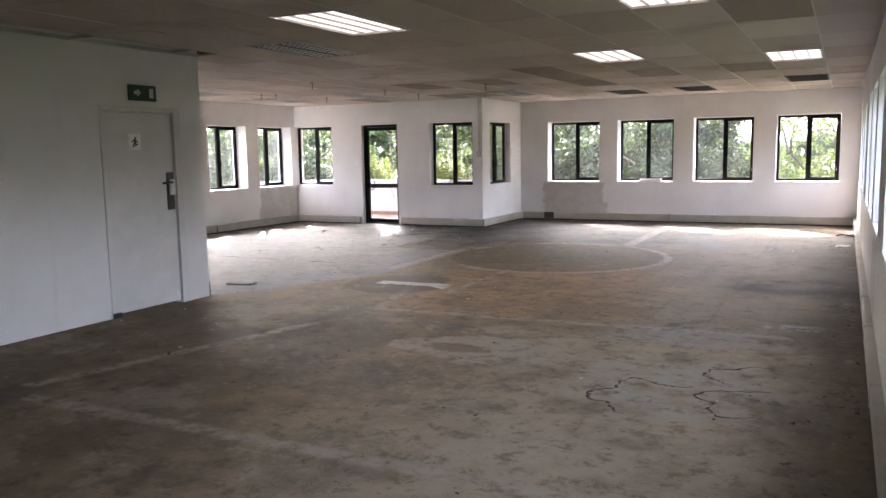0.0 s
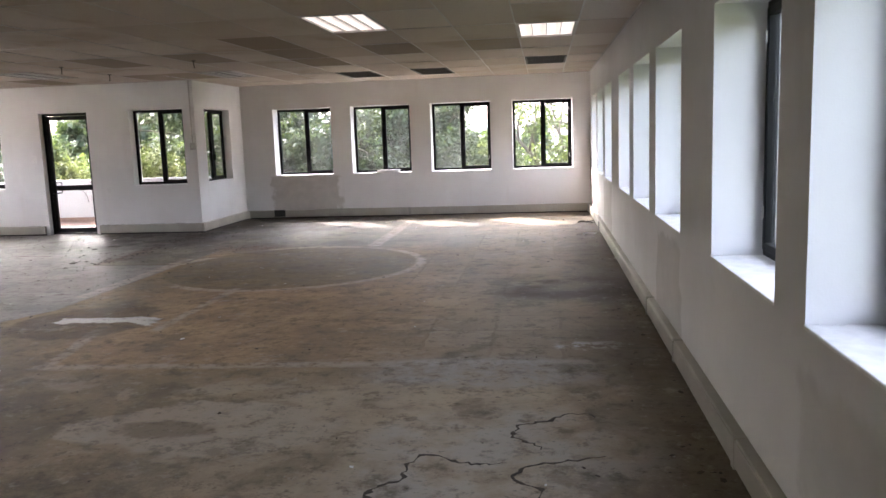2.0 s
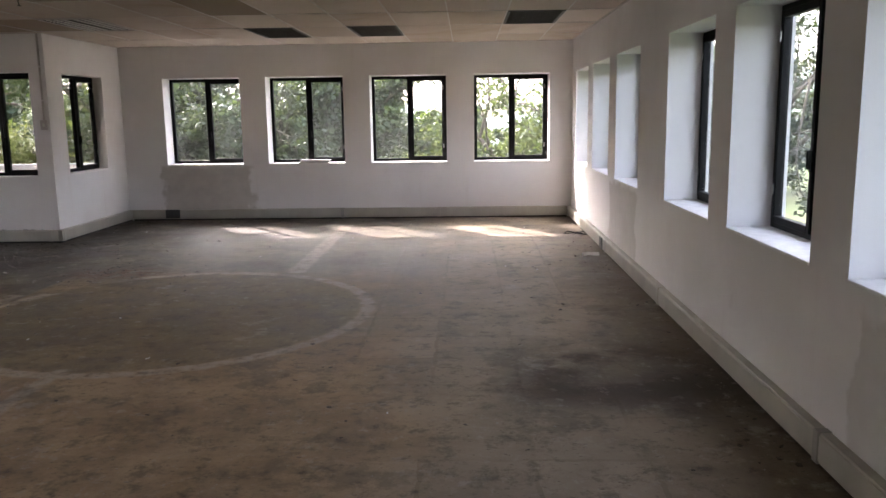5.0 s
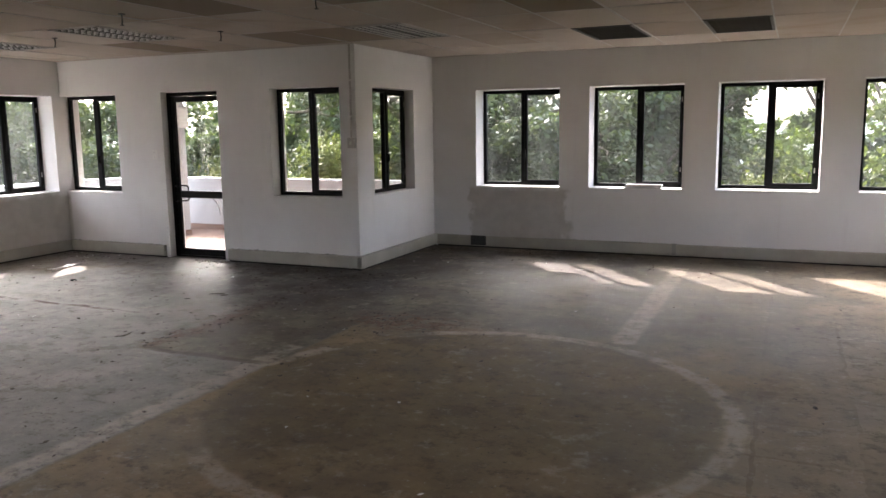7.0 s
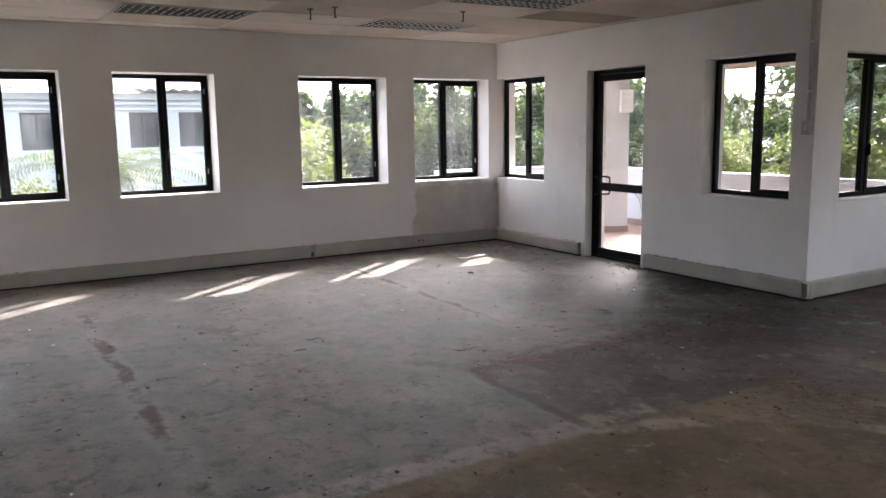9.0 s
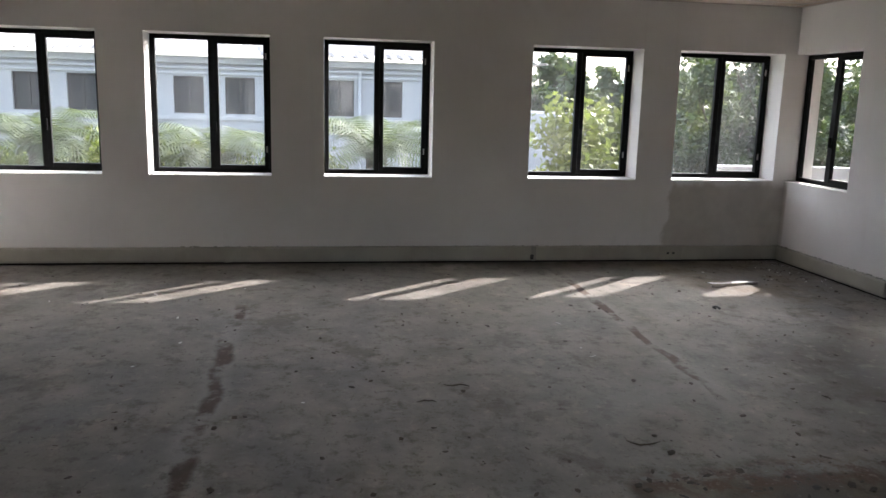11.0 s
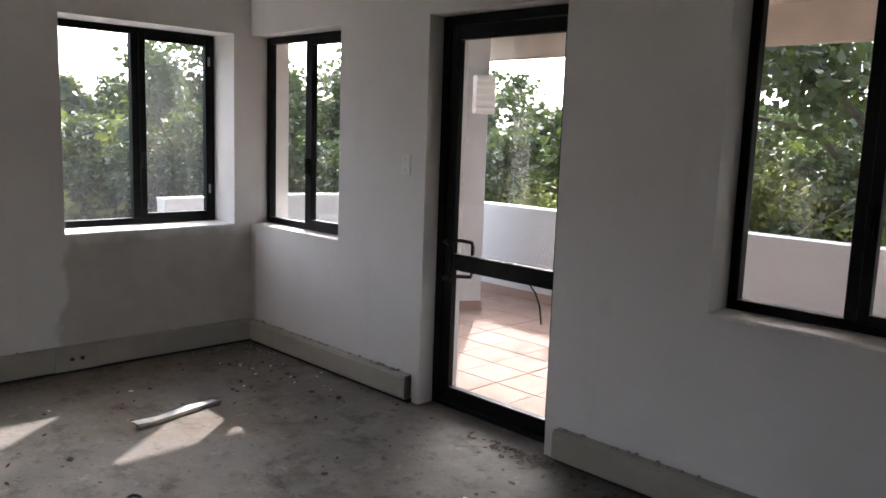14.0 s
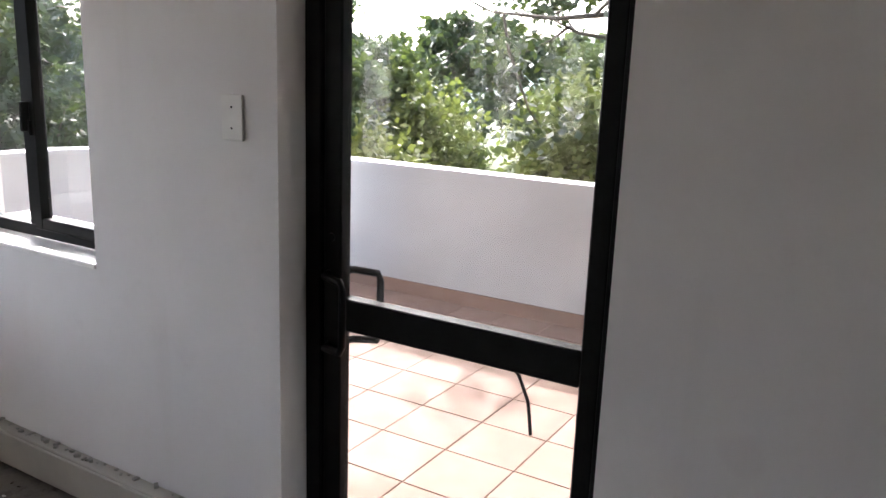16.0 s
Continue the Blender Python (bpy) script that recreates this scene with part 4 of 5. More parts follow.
def make_sprinkler():
    ob = thing("sprinkler", pose(-6.83, 11.2, CEIL), "small dark sprinkler head hanging under the ceiling", "sprinkler", "sprinkler heads")
    part("pipe", tube([(0, 0, 0.01), (0.004, 0, -0.05), (-0.003, 0.002, -0.085)], 0.006, 6), M_DARK, ob)
    part("deflector", tube([(-0.003, 0.002, -0.085), (-0.003, 0.002, -0.089)], 0.017, 8), M_DARK, ob)
    part("rose", tube([(0, 0, -0.004), (0, 0, 0.003)], 0.028, 10), M_DARK, ob)
    return ob


sprinkler = make_sprinkler()
for x, y, r in ((-6.9, 12.5, 40), (-8.65, 12.12, 80), (-9.1, 10.8, 130), (-8.9, 10.95, 200), (-5.0, 11.2, 250), (-7.0, 9.4, 10)):
    copy_thing(sprinkler, pose(x, y, CEIL, 0, 0, r))

# ---- loose things in the room ----
TWIGS = [(-7.04, 12.42, 0.13, 55), (-6.93, 12.38, 0.09, 70), (-6.70, 10.85, 0.16, 70), (-7.53, 10.10, 0.14, 55), (-7.30, 9.90, 0.10, 80), (-7.16, 12.11, 0.07, 20)]
strip = thing("metal_strip", pose(-9.85, 13.02, 0.0, 0, 0, 102), "bent pale metal strip lying on the bare floor", "strip")
bm = bmesh.new()
prof = [(-0.26, 0.03), (-0.1, 0.012), (0.08, 0.02), (0.255, 0.006)]
for (a, za), (b, zb) in zip(prof, prof[1:]):
    add_box(bm, 0, 1, -0.03, 0.03, 0, 0.003, turn=Matrix.Translation((a, 0, za)) @ Matrix.Rotation(-math.atan2(zb - za, b - a), 4, "Y") @ Matrix.Diagonal((math.hypot(b - a, zb - za), 1, 1, 1)))
part("web", bm, M_METALSTRIP, strip)
bm = boxes((-0.26, 0.255, -0.034, -0.030, 0.0, 0.022))
part("lip", bm, M_STEEL, strip)
stack = thing("slat_bundle", pose(-3.52, Y_N + 0.0, SILL + 0.004, 0, 0, 2), "small bundle of pale metal slats on the window sill", "slats")
for k in range(4):
    part("slat", boxes((-0.23 + 0.01 * k, 0.22 + 0.006 * k, -0.02 + 0.006 * k, 0.06 + 0.004 * k, 0.0005 + k * 0.013, 0.0005 + k * 0.013 + 0.011), bevel=0.002), M_METALSTRIP if k % 2 else M_PAPER, stack)
grate = thing("floor_grate", pose(-6.27, 6.83, 0.0, 0, 0, 12), "dark metal plate lying on the floor by the wall corner", "plate")
part("plate", boxes((-0.17, 0.17, -0.065, 0.065, 0.0, 0.02), bevel=0.004), M_DARK, grate)
for k in range(5):
    part("rib", boxes((-0.15 + k * 0.07, -0.13 + k * 0.07, -0.05, 0.05, 0.0195, 0.026)), M_VENT, grate)
rnd = random.Random(7)
pts = [(0.02 + 0.11 * math.cos(k * 0.9) + 0.02 * k, 14.38 + 0.08 * math.sin(k * 0.9), 0.006 + 0.012 * (k % 3)) for k in range(14)]
tagged(mesh_object("cable_coil", tube(pts, 0.006, 6), M_BLACK), "loose coil of black cable on the floor", "cable")
sheet = bmesh.new()
g0 = [[sheet.verts.new((-0.02 + 0.06 * a + 0.01 * b, 12.75 + 0.07 * b, 0.004 + 0.018 * abs(math.sin(a * 1.3 + b)))) for b in range(4)] for a in range(4)]
for a in range(3):
    for b in range(3):
        sheet.faces.new((g0[a][b], g0[a + 1][b], g0[a + 1][b + 1], g0[a][b + 1]))
bmesh.ops.solidify(sheet, geom=sheet.faces[:], thickness=0.002)
tagged(mesh_object("crumpled_sheet", sheet, M_PAPER), "crumpled pale sheet lying beside the wall", "paper")


def make_litter(name, count, area, size, material, label, seed, heap=None):
    """Small curled flakes scattered on the floor."""
    rnd = random.Random(seed)
    bm = bmesh.new()
    for _ in range(count):
        x, y = area(rnd)
        if not in_room(x, y):
            continue
        s = size * rnd.uniform(0.4, 1.3)
        m = pose(x, y, 0.0035, rnd.uniform(-14, 14), rnd.uniform(-14, 14), rnd.uniform(0, 360))
        w = s * rnd.uniform(0.3, 1.0)
        pts = [m @ Vector((u * s, v * w, 0.25 * s * (u * u + v * v) + rnd.uniform(0, 0.003))) for u, v in ((-0.5, 0), (-0.1, -0.5), (0.5, -0.1), (0.2, 0.5), (-0.3, 0.4))]
        vs = [bm.verts.new((p.x, p.y, max(p.z, 0.001))) for p in pts]
        top = [bm.verts.new((p.x, p.y, max(p.z, 0.001) + 0.0025)) for p in pts]
        bm.faces.new(vs[::-1])
        bm.faces.new(top)
        for k in range(5):
            bm.faces.new((vs[k], vs[(k + 1) % 5], top[(k + 1) % 5], top[k]))
    tagged(mesh_object(name, bm, material), label, "litter", kind="stuff")


make_litter("leaf_litter", 420, lambda r: (r.uniform(-10.6, -4.8), r.uniform(6.3, 14.0)), 0.030, M_DEBRIS, "dry dark leaf fragments scattered on the floor", 3)
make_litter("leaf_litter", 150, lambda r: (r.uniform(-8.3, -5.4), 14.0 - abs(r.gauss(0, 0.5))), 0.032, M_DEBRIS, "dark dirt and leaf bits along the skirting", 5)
make_litter("leaf_litter", 200, lambda r: (r.uniform(-5.2, 0.2), r.uniform(2.5, 16.0)), 0.028, M_DEBRIS, "dry dark fragments scattered on the floor", 6)
make_litter("leaf_litter", 110, lambda r: (0.2 - abs(r.gauss(0, 0.12)), r.uniform(3, 16.0)), 0.03, M_DEBRIS, "dirt bits along the foot of the long wall", 8)
make_litter("leaf_litter", 130, lambda r: (-6.28 + r.gauss(0, 0.14), r.uniform(10.6, 13.9)), 0.036, M_DEBRIS, "dark dirt and leaf bits along a filled chase", 12)
make_litter("leaf_litter", 140, lambda r: (r.uniform(-6.2, -3.2), 16.08 - abs(r.gauss(0, 0.4))), 0.034, M_DEBRIS, "dark dirt and leaf bits in the nook", 31)
make_litter("leaf_litter", 90, lambda r: (-4.8 + r.gauss(0, 0.35), 12.05 + r.gauss(0, 0.22)), 0.026, M_DEBRIS, "reddish dirt bits on the brown floor", 32)
make_litter("plaster_crumbs", 60, lambda r: (r.uniform(-10.6, -0.2), r.uniform(4, 15.5)), 0.03, M_PAPER, "pale plaster and paper crumbs on the floor", 9)
make_litter("plaster_crumbs", 26, lambda r: (-10.85 + abs(r.gauss(0, 0.7)), 14.02 - abs(r.gauss(0, 0.22))), 0.02, M_PAPER, "flakes of pale plaster swept into the room corner", 21)
make_litter("leaf_litter", 70, lambda r: (-10.85 + abs(r.gauss(0, 0.8)), 14.02 - abs(r.gauss(0, 0.35))), 0.022, M_DEBRIS, "dark leaf bits swept into the room corner", 22)
make_litter("leaf_litter", 110, lambda r: (-8.33 + r.gauss(0, 0.13), 14.03 - abs(r.gauss(0, 0.06))), 0.03, M_DEBRIS, "little heap of dry leaves by the door", 10)


pts = [(0.035 * math.cos(k * 0.55) * (1 + 0.1 * (k % 2)), 0.025 * math.sin(k * 0.55), 0.007) for k in range(11)]
tagged(mesh_object("rubber_ring", tube(pts, 0.006, 6), M_BLACK), "small black rubber loop lying on the floor", "ring").location = (-9.06, 12.45, 0.0)


def make_twig(x, y, length, turn, seed):
    r = random.Random(seed)
    pts = [(length * (k / 5 - 0.5), 0.18 * length * math.sin(k * 0.9 + seed) + r.uniform(-0.006, 0.006), 0.005 + r.uniform(0, 0.006)) for k in range(6)]
    ob = mesh_object("twig", tube(pts, 0.004, 5, None, [0.002, 0.004, 0.005, 0.004, 0.004, 0.0015]), M_DEBRIS)
    ob.matrix_world = pose(x, y, 0.0, 0, 0, turn)
    tagged(ob, "short dry brown twig lying on the floor", "twig", "twigs on the floor")


for q, (x, y, l, a) in enumerate(TWIGS):
    make_twig(x, y, l, a, q + 1)


def make_edge_crumbs(name, p0, p1, count, seed, label):
    """Bits of broken plaster lying on top of the trunking."""
    r = random.Random(seed)
    bm = bmesh.new()
    for _ in range(count):
        u = r.random()
        x, y = p0[0] + (p1[0] - p0[0]) * u, p0[1] + (p1[1] - p0[1]) * u
        s = r.uniform(0.004, 0.014)
        m = pose(x + r.uniform(-0.012, 0.012), y + r.uniform(-0.012, 0.012), 0.158, 0, 0, r.uniform(0, 360)) @ Matrix.Diagonal((s * r.uniform(0.8, 2.2), s, s * r.uniform(0.6, 1.1), 1))
        add_box(bm, -0.5, 0.5, -0.5, 0.5, 0.0, 1.0, turn=m)
    tagged(mesh_object(name, bm, M_TRUNK_DARK), label, "rubble", kind="stuff")


make_edge_crumbs("plaster_rubble", (X_W + 0.1, Y_D - 0.022), (-9.25, Y_D - 0.022), 60, 3, "crumbs of broken plaster on the trunking")
make_edge_crumbs("plaster_rubble", (-8.2, Y_D - 0.022), (-6.5, Y_D - 0.022), 70, 4, "crumbs of broken plaster on the trunking")
make_edge_crumbs("plaster_rubble", (X_W + 0.022, 8.0), (X_W + 0.022, 14.0), 90, 5, "crumbs of broken plaster on the trunking")


def make_crack(name, centre, radius, a0, a1, width, seed, label):
    """A ragged dark crack that bends round a centre, as a shallow ridge of dirt on the floor."""
    rnd = random.Random(seed)
    bm, prev = bmesh.new(), None
    steps = int(abs(a1 - a0) * radius / 1.3)
    wob, bend = 0.0, rnd.uniform(0, 6)
    for k in range(steps + 1):
        ang = radians(a0 + (a1 - a0) * k / steps)
        wob = wob * 0.7 + rnd.uniform(-0.02, 0.02)
        r = radius + wob + 0.16 * radius * math.sin(k * 0.33 + bend)
        out = Vector((math.cos(ang), math.sin(ang), 0))
        p = Vector((*centre, 0)) + out * r
        w = width * rnd.choice((0.3, 0.6, 0.9, 1.2, 1.8)) * (0.35 + 0.65 * math.sin(math.pi * (k + 0.5) / (steps + 1)))
        row = [bm.verts.new((p.x + out.x * w, p.y + out.y * w, 0.0008)), bm.verts.new((p.x, p.y, 0.0022)), bm.verts.new((p.x - out.x * w, p.y - out.y * w, 0.0008))]
        if prev:
            bm.faces.new((prev[0], prev[1], row[1], row[0]))
            bm.faces.new((prev[1], prev[2], row[2], row[1]))
        prev = row
    tagged(mesh_object(name, bm, M_DEBRIS), label, "crack", kind="stuff")


make_crack("floor_crack", (-0.40, 4.52), 0.26, 285, 70, 0.009, 2, "ragged dark crack in the screed floor")
make_crack("floor_crack", (-0.45, 5.08), 0.26, 235, 60, 0.011, 5, "ragged dark crack in the screed floor")
make_crack("floor_crack", (-0.95, 4.42), 0.34, 58, 258, 0.013, 9, "ragged dark crack in the screed floor")

# ---- balcony ----
BZ = -0.06
slab = mesh_object("balcony_slab", boxes((-13.1, X_C - 0.201, Y_D + 0.302, 17.15, -0.4, BZ - 0.008), (-13.1, -11.28, 14.41, Y_D + 0.302, -0.4, BZ - 0.008)), M_GROUT)
tagged(slab, "balcony floor bed of terracotta coloured grout", "balcony", kind="structure")
soffit = mesh_object("balcony_roof", boxes((-11.62, X_C - 0.201, Y_D + 0.302, 17.3, 2.50, 2.86), (-11.62, X_C + 0.5, 17.03, 17.19, 2.22, 2.4995)), M_SOFFIT)
tagged(soffit, "beige painted balcony roof with an edge beam", "roof", kind="structure")


def make_parapet():
    ob = thing("parapet", Matrix.Identity(4), "white plastered balcony parapet with a terracotta skirting", "parapet", kind="structure")
    path = [(X_C + 0.3, 17.03), (-11.9, 17.03), (-12.55, 16.72), (-12.9, 16.0), (-12.95, 14.45)]
    for (ax, ay), (bx, by) in zip(path, path[1:]):
        L, r = math.hypot(bx - ax, by - ay), math.atan2(by - ay, bx - ax)
        m = pose(ax, ay, 0, 0, 0, math.degrees(r))
        for nm, mat, y0, y1, z0, z1 in (("wall", M_PLASTER, -0.16, 0.0, -0.5, 0.788), ("coping", M_PLASTER, -0.175, 0.010, 0.788, 0.822), ("skirting", M_TERRA, 0.0, 0.012, BZ, 0.03)):
            bm = boxes((-0.03, L + 0.03, y0, y1, z0, z1))
            bm.transform(m)
            part(nm, bm, mat, ob)
    return ob


make_parapet()
pillar = thing("pillar", pose(-11.07, 16.27, BZ, 0, 0, 60), "white plastered balcony pillar with a terracotta skirting", "pillar", kind="structure")
part("shaft", boxes((-0.2, 0.2, -0.2, 0.2, 0.0, 2.58), bevel=0.008), M_PLASTER, pillar)
part("skirting", boxes((-0.212, 0.212, -0.212, 0.212, 0.0, 0.085), bevel=0.003), M_TERRA, pillar)

lamp = thing("wall_lamp", pose(-10.80, 16.27, 1.83, 0, 0, 60), "white louvred bulkhead lamp on the balcony pillar", "lamp")
part("body", boxes((-0.09, 0.09, -0.075, 0.015, -0.16, 0.16), bevel=0.008), M_WHITEP, lamp)
for k in range(5):
    part("louvre", boxes((-0.085, 0.085, -0.095, -0.074, -0.13 + k * 0.06, -0.10 + k * 0.06), bevel=0.004), M_SILL, lamp)

# ---- outside: ground, neighbour, trees ----
GZ = -3.7
ground = mesh_object("ground", boxes((-600, 600, -600, 600, GZ - 0.5, GZ)), M_GROUND)
tagged(ground, "green and brown garden ground far below the windows", "ground", kind="structure")


def make_neighbour():
    ob = thing("house", pose(-28.0, 15.7, GZ), "white two-storey neighbouring building with a tiled roof", "house")
    top = 2.62 - GZ
    opens = [(-0.85 - 1.47 * k - 0.86, -0.85 - 1.47 * k, 0.98 - GZ, 2.05 - GZ) for k in range(15)]
    wall = wall_with_openings("wall", lambda u, d, z: (-d, u, z), -26.0, 0.0, 0.0, top, 0.3, opens, M_HOUSE, "", parent=ob)
    part("side_wall", boxes((-12, -0.3, -0.3, 0.0, 0, top), (-12, -0.3, -26.0, -25.7, 0, top), (-12.3, -12, -26.0, 0.0, 0, top)), M_HOUSE, ob)
    part("floor_slab", boxes((-11.99, -0.31, -25.69, -0.31, 3.4, 3.6)), M_HOUSE, ob)
    for z, o, h in ((top - 0.52, 0.05, 0.07), (top - 0.36, 0.09, 0.07), (top - 0.2, 0.16, 0.2)):
        part("moulding", boxes((-12.3 - o, o, -26.0 - o, o, z, z + h), bevel=0.01), M_HOUSE_BAND, ob)
    part("sill_band", boxes((0.001, 0.05, -26, 0.05, 0.8 - GZ, 0.92 - GZ)), M_HOUSE_BAND, ob)
    for (a, b, c, d) in opens:
        w = part("window", boxes((-0.16, -0.1, a, a + 0.05, c, d), (-0.16, -0.1, b - 0.05, b, c, d), (-0.16, -0.1, a + 0.05, b - 0.05, c, c + 0.05), (-0.16, -0.1, a + 0.05, b - 0.05, d - 0.05, d), (-0.16, -0.1, (a + b) / 2 - 0.03, (a + b) / 2 + 0.03, c + 0.05, d - 0.05)), M_DARK, ob)
        part("pane", boxes((-0.14, -0.13, a + 0.05, b - 0.05, c + 0.05, d - 0.05)), M_DARKGLASS, w)
        # dark sheet in place of the unlit room behind the pane
        part("dark_backing", boxes((-0.30, -0.2, a, b, c, d)), M_DARKGLASS, w)
    # roof: rows of half-round tiles on four slopes
    bm = bmesh.new()
    ridge, over = 2.6, 0.6
    nx, step = 20, 0.3

    def slope(p00, p10, p01, p11, cols):
        grid = []
        for r in range(nx * 2 + 1):
            row = []
            for q in range(cols * 3 + 1):
                u, v = q / (cols * 3), r / (nx * 2)
                p = (p00 * (1 - u) + p10 * u) * (1 - v) + (p01 * (1 - u) + p11 * u) * v
                row.append(bm.verts.new(p + Vector((0, 0, 0.06 * (0, 1, 1)[q % 3] + 0.05 * (1 - (r % 2))))))
            grid.append(row)
        for r in range(nx * 2):
            for q in range(cols * 3):
                bm.faces.new((grid[r][q], grid[r][q + 1], grid[r + 1][q + 1], grid[r + 1][q]))

    A, B, C, D = Vector((over, over, top)), Vector((over, -26 - over, top)), Vector((-12.3 - over, -26 - over, top)), Vector((-12.3 - over, over, top))
    R0, R1 = Vector((-6.15, -6.0, top + ridge)), Vector((-6.15, -20.0, top + ridge))
    slope(A, B, R0, R1, 80)
    slope(D, A, R0, R0 + Vector((0.01, 0, 0)), 40)
    roof = part("roof", bm, M_ROOF, ob, "pale clay tile roof")
    part("far_slope", boxes((-12.9, -6.2, -26.6, 0.6, top, top + 0.05)), M_ROOF, roof)
    # low wing with a terrace wall past the corner
    part("terrace", boxes((-9, 0.6, 0.001, 2.2, 0, 0.0 + 3.05), (0.45, 0.6, 0.001, 2.2, 3.05, 4.92), (-9, 0.45, 2.05, 2.2, 3.05, 4.92), bevel=0.01), M_HOUSE, ob, "pale terrace wall")
    part("downpipe", tube([(0.06, -5.1, 0), (0.06, -5.1, top - 0.3)], 0.05, 8), M_HOUSE_BAND, ob)


make_neighbour()


def leaf_cloud(bm, centre, spread, count, size, rnd, squash=0.8):
    for _ in range(count):
        while True:
            v = Vector((rnd.uniform(-1, 1), rnd.uniform(-1, 1), rnd.uniform(-1, 1)))
            if v.length < 1:
                break
        v = v * (0.55 + 0.45 * rnd.random())
        p = centre + Vector((v.x * spread, v.y * spread, v.z * spread * squash))
        s = size * rnd.uniform(0.6, 1.4)
        d = Vector((rnd.gauss(0, 1), rnd.gauss(0, 1), rnd.gauss(-0.4, 0.7))).normalized()
        w = d.orthogonal().normalized()
        w = (Matrix.Rotation(rnd.uniform(0, 6.28), 3, d) @ w) * s * 0.3
        a, b, t, c = bm.verts.new(p), bm.verts.new(p + d * s * 0.5 + w), bm.verts.new(p + d * s), bm.verts.new(p + d * s * 0.5 - w)
        bm.faces.new((a, b, t, c))


def make_tree(seed, height, crown, leaf, size, sprays, per, fork=0.42, limbs=6, rise=0.8, girth=0.02, label="broad-leaved garden tree in full leaf"):
    """A trunk that divides into limbs, boughs and twigs, with sprays of leaves about the twigs. Origin at the ground."""
    rnd = random.Random(seed)
    ob = thing("tree", Matrix.Identity(4), label, "tree")
    tb, twigs = bmesh.new(), []

    def bough(p, d, length, r, level):
        pts, q, v = [p.copy()], p.copy(), d.normalized()
        for k in range(4):
            v = (v + Vector((rnd.gauss(0, 0.2), rnd.gauss(0, 0.2), rnd.gauss(0.05, 0.13)))).normalized()
            q = q + v * length / 4
            pts.append(q.copy())
        tube([tuple(w) for w in pts], r, 7 if level == 0 else 5 if level == 1 else 3, tb, [r, r * 0.82, r * 0.66, r * 0.5, r * 0.25])
        if level == 2:
            twigs.append(pts)
            return
        for k in range(5 if level == 0 else 4):
            u = rnd.uniform(0.3, 1.0) if k else 1.0
            i = min(3, int(u * 4))
            base = pts[i].lerp(pts[i + 1], min(1.0, u * 4 - i))
            side = Vector((rnd.gauss(0, 1), rnd.gauss(0, 1), rnd.gauss(0.15, 0.6))).normalized()
            bough(base, (v * 0.7 + side), length * rnd.uniform(0.4, 0.62), r * (0.5 if u < 1 else 0.32), level + 1)

    f = Vector((rnd.uniform(-0.2, 0.2), rnd.uniform(-0.2, 0.2), height * fork))
    r0 = height * girth
    tube([(0, 0, -0.2), (f.x * 0.2, 0.05, f.z * 0.35), (f.x * 0.7, -0.05, f.z * 0.7), tuple(f)], r0, 10, tb, [r0 * 1.35, r0, r0 * 0.9, r0 * 0.8])
    for k in range(limbs):
        a = k * 2 * math.pi / limbs + rnd.uniform(-0.35, 0.35)
        up = rise * rnd.uniform(0.45, 1.5)
        d = Vector((math.cos(a), math.sin(a), up))
        bough(f - Vector((0, 0, rnd.uniform(0, 0.1) * height)), d, min(crown * math.hypot(1, up) * 0.72, height * (1 - fork) * 0.8 / max(0.3, up / math.hypot(1, up))), r0 * 0.52, 0)
    part("trunk", tb, M_BARK, ob)
    cb = bmesh.new()
    for k in range(sprays):
        pts = rnd.choice(twigs)
        c = pts[rnd.randint(1, 4)] + Vector((rnd.gauss(0, 0.12), rnd.gauss(0, 0.12), rnd.gauss(0, 0.1)))
        leaf_cloud(cb, c, crown * rnd.uniform(0.07, 0.15), per, size, rnd, 0.7)
    part("crown", cb, leaf, ob)
    return ob


def make_bush(seed, w, h, leaf, size, count, label):
    rnd = random.Random(seed)
    ob = thing("bush", Matrix.Identity(4), label, "bush")
    tb = bmesh.new()
    cb = bmesh.new()
    for k in range(9):
        a = rnd.uniform(0, 6.28)
        e = Vector((math.cos(a) * w * rnd.uniform(0.2, 0.8), math.sin(a) * w * rnd.uniform(0.2, 0.8), h * rnd.uniform(0.5, 0.95)))
        tube([(0, 0, -0.1), tuple(e * 0.5 + Vector((0, 0, h * 0.1))), tuple(e)], 0.05, 5, tb, [0.06, 0.04, 0.012])
        leaf_cloud(cb, e, w * 0.42, count // 18, size, rnd, 0.9)
        leaf_cloud(cb, e * 0.75, w * 0.45, count // 18, size, rnd, 0.9)
    part("stems", tb, M_BARK, ob)
    part("crown", cb, leaf, ob)
    return ob


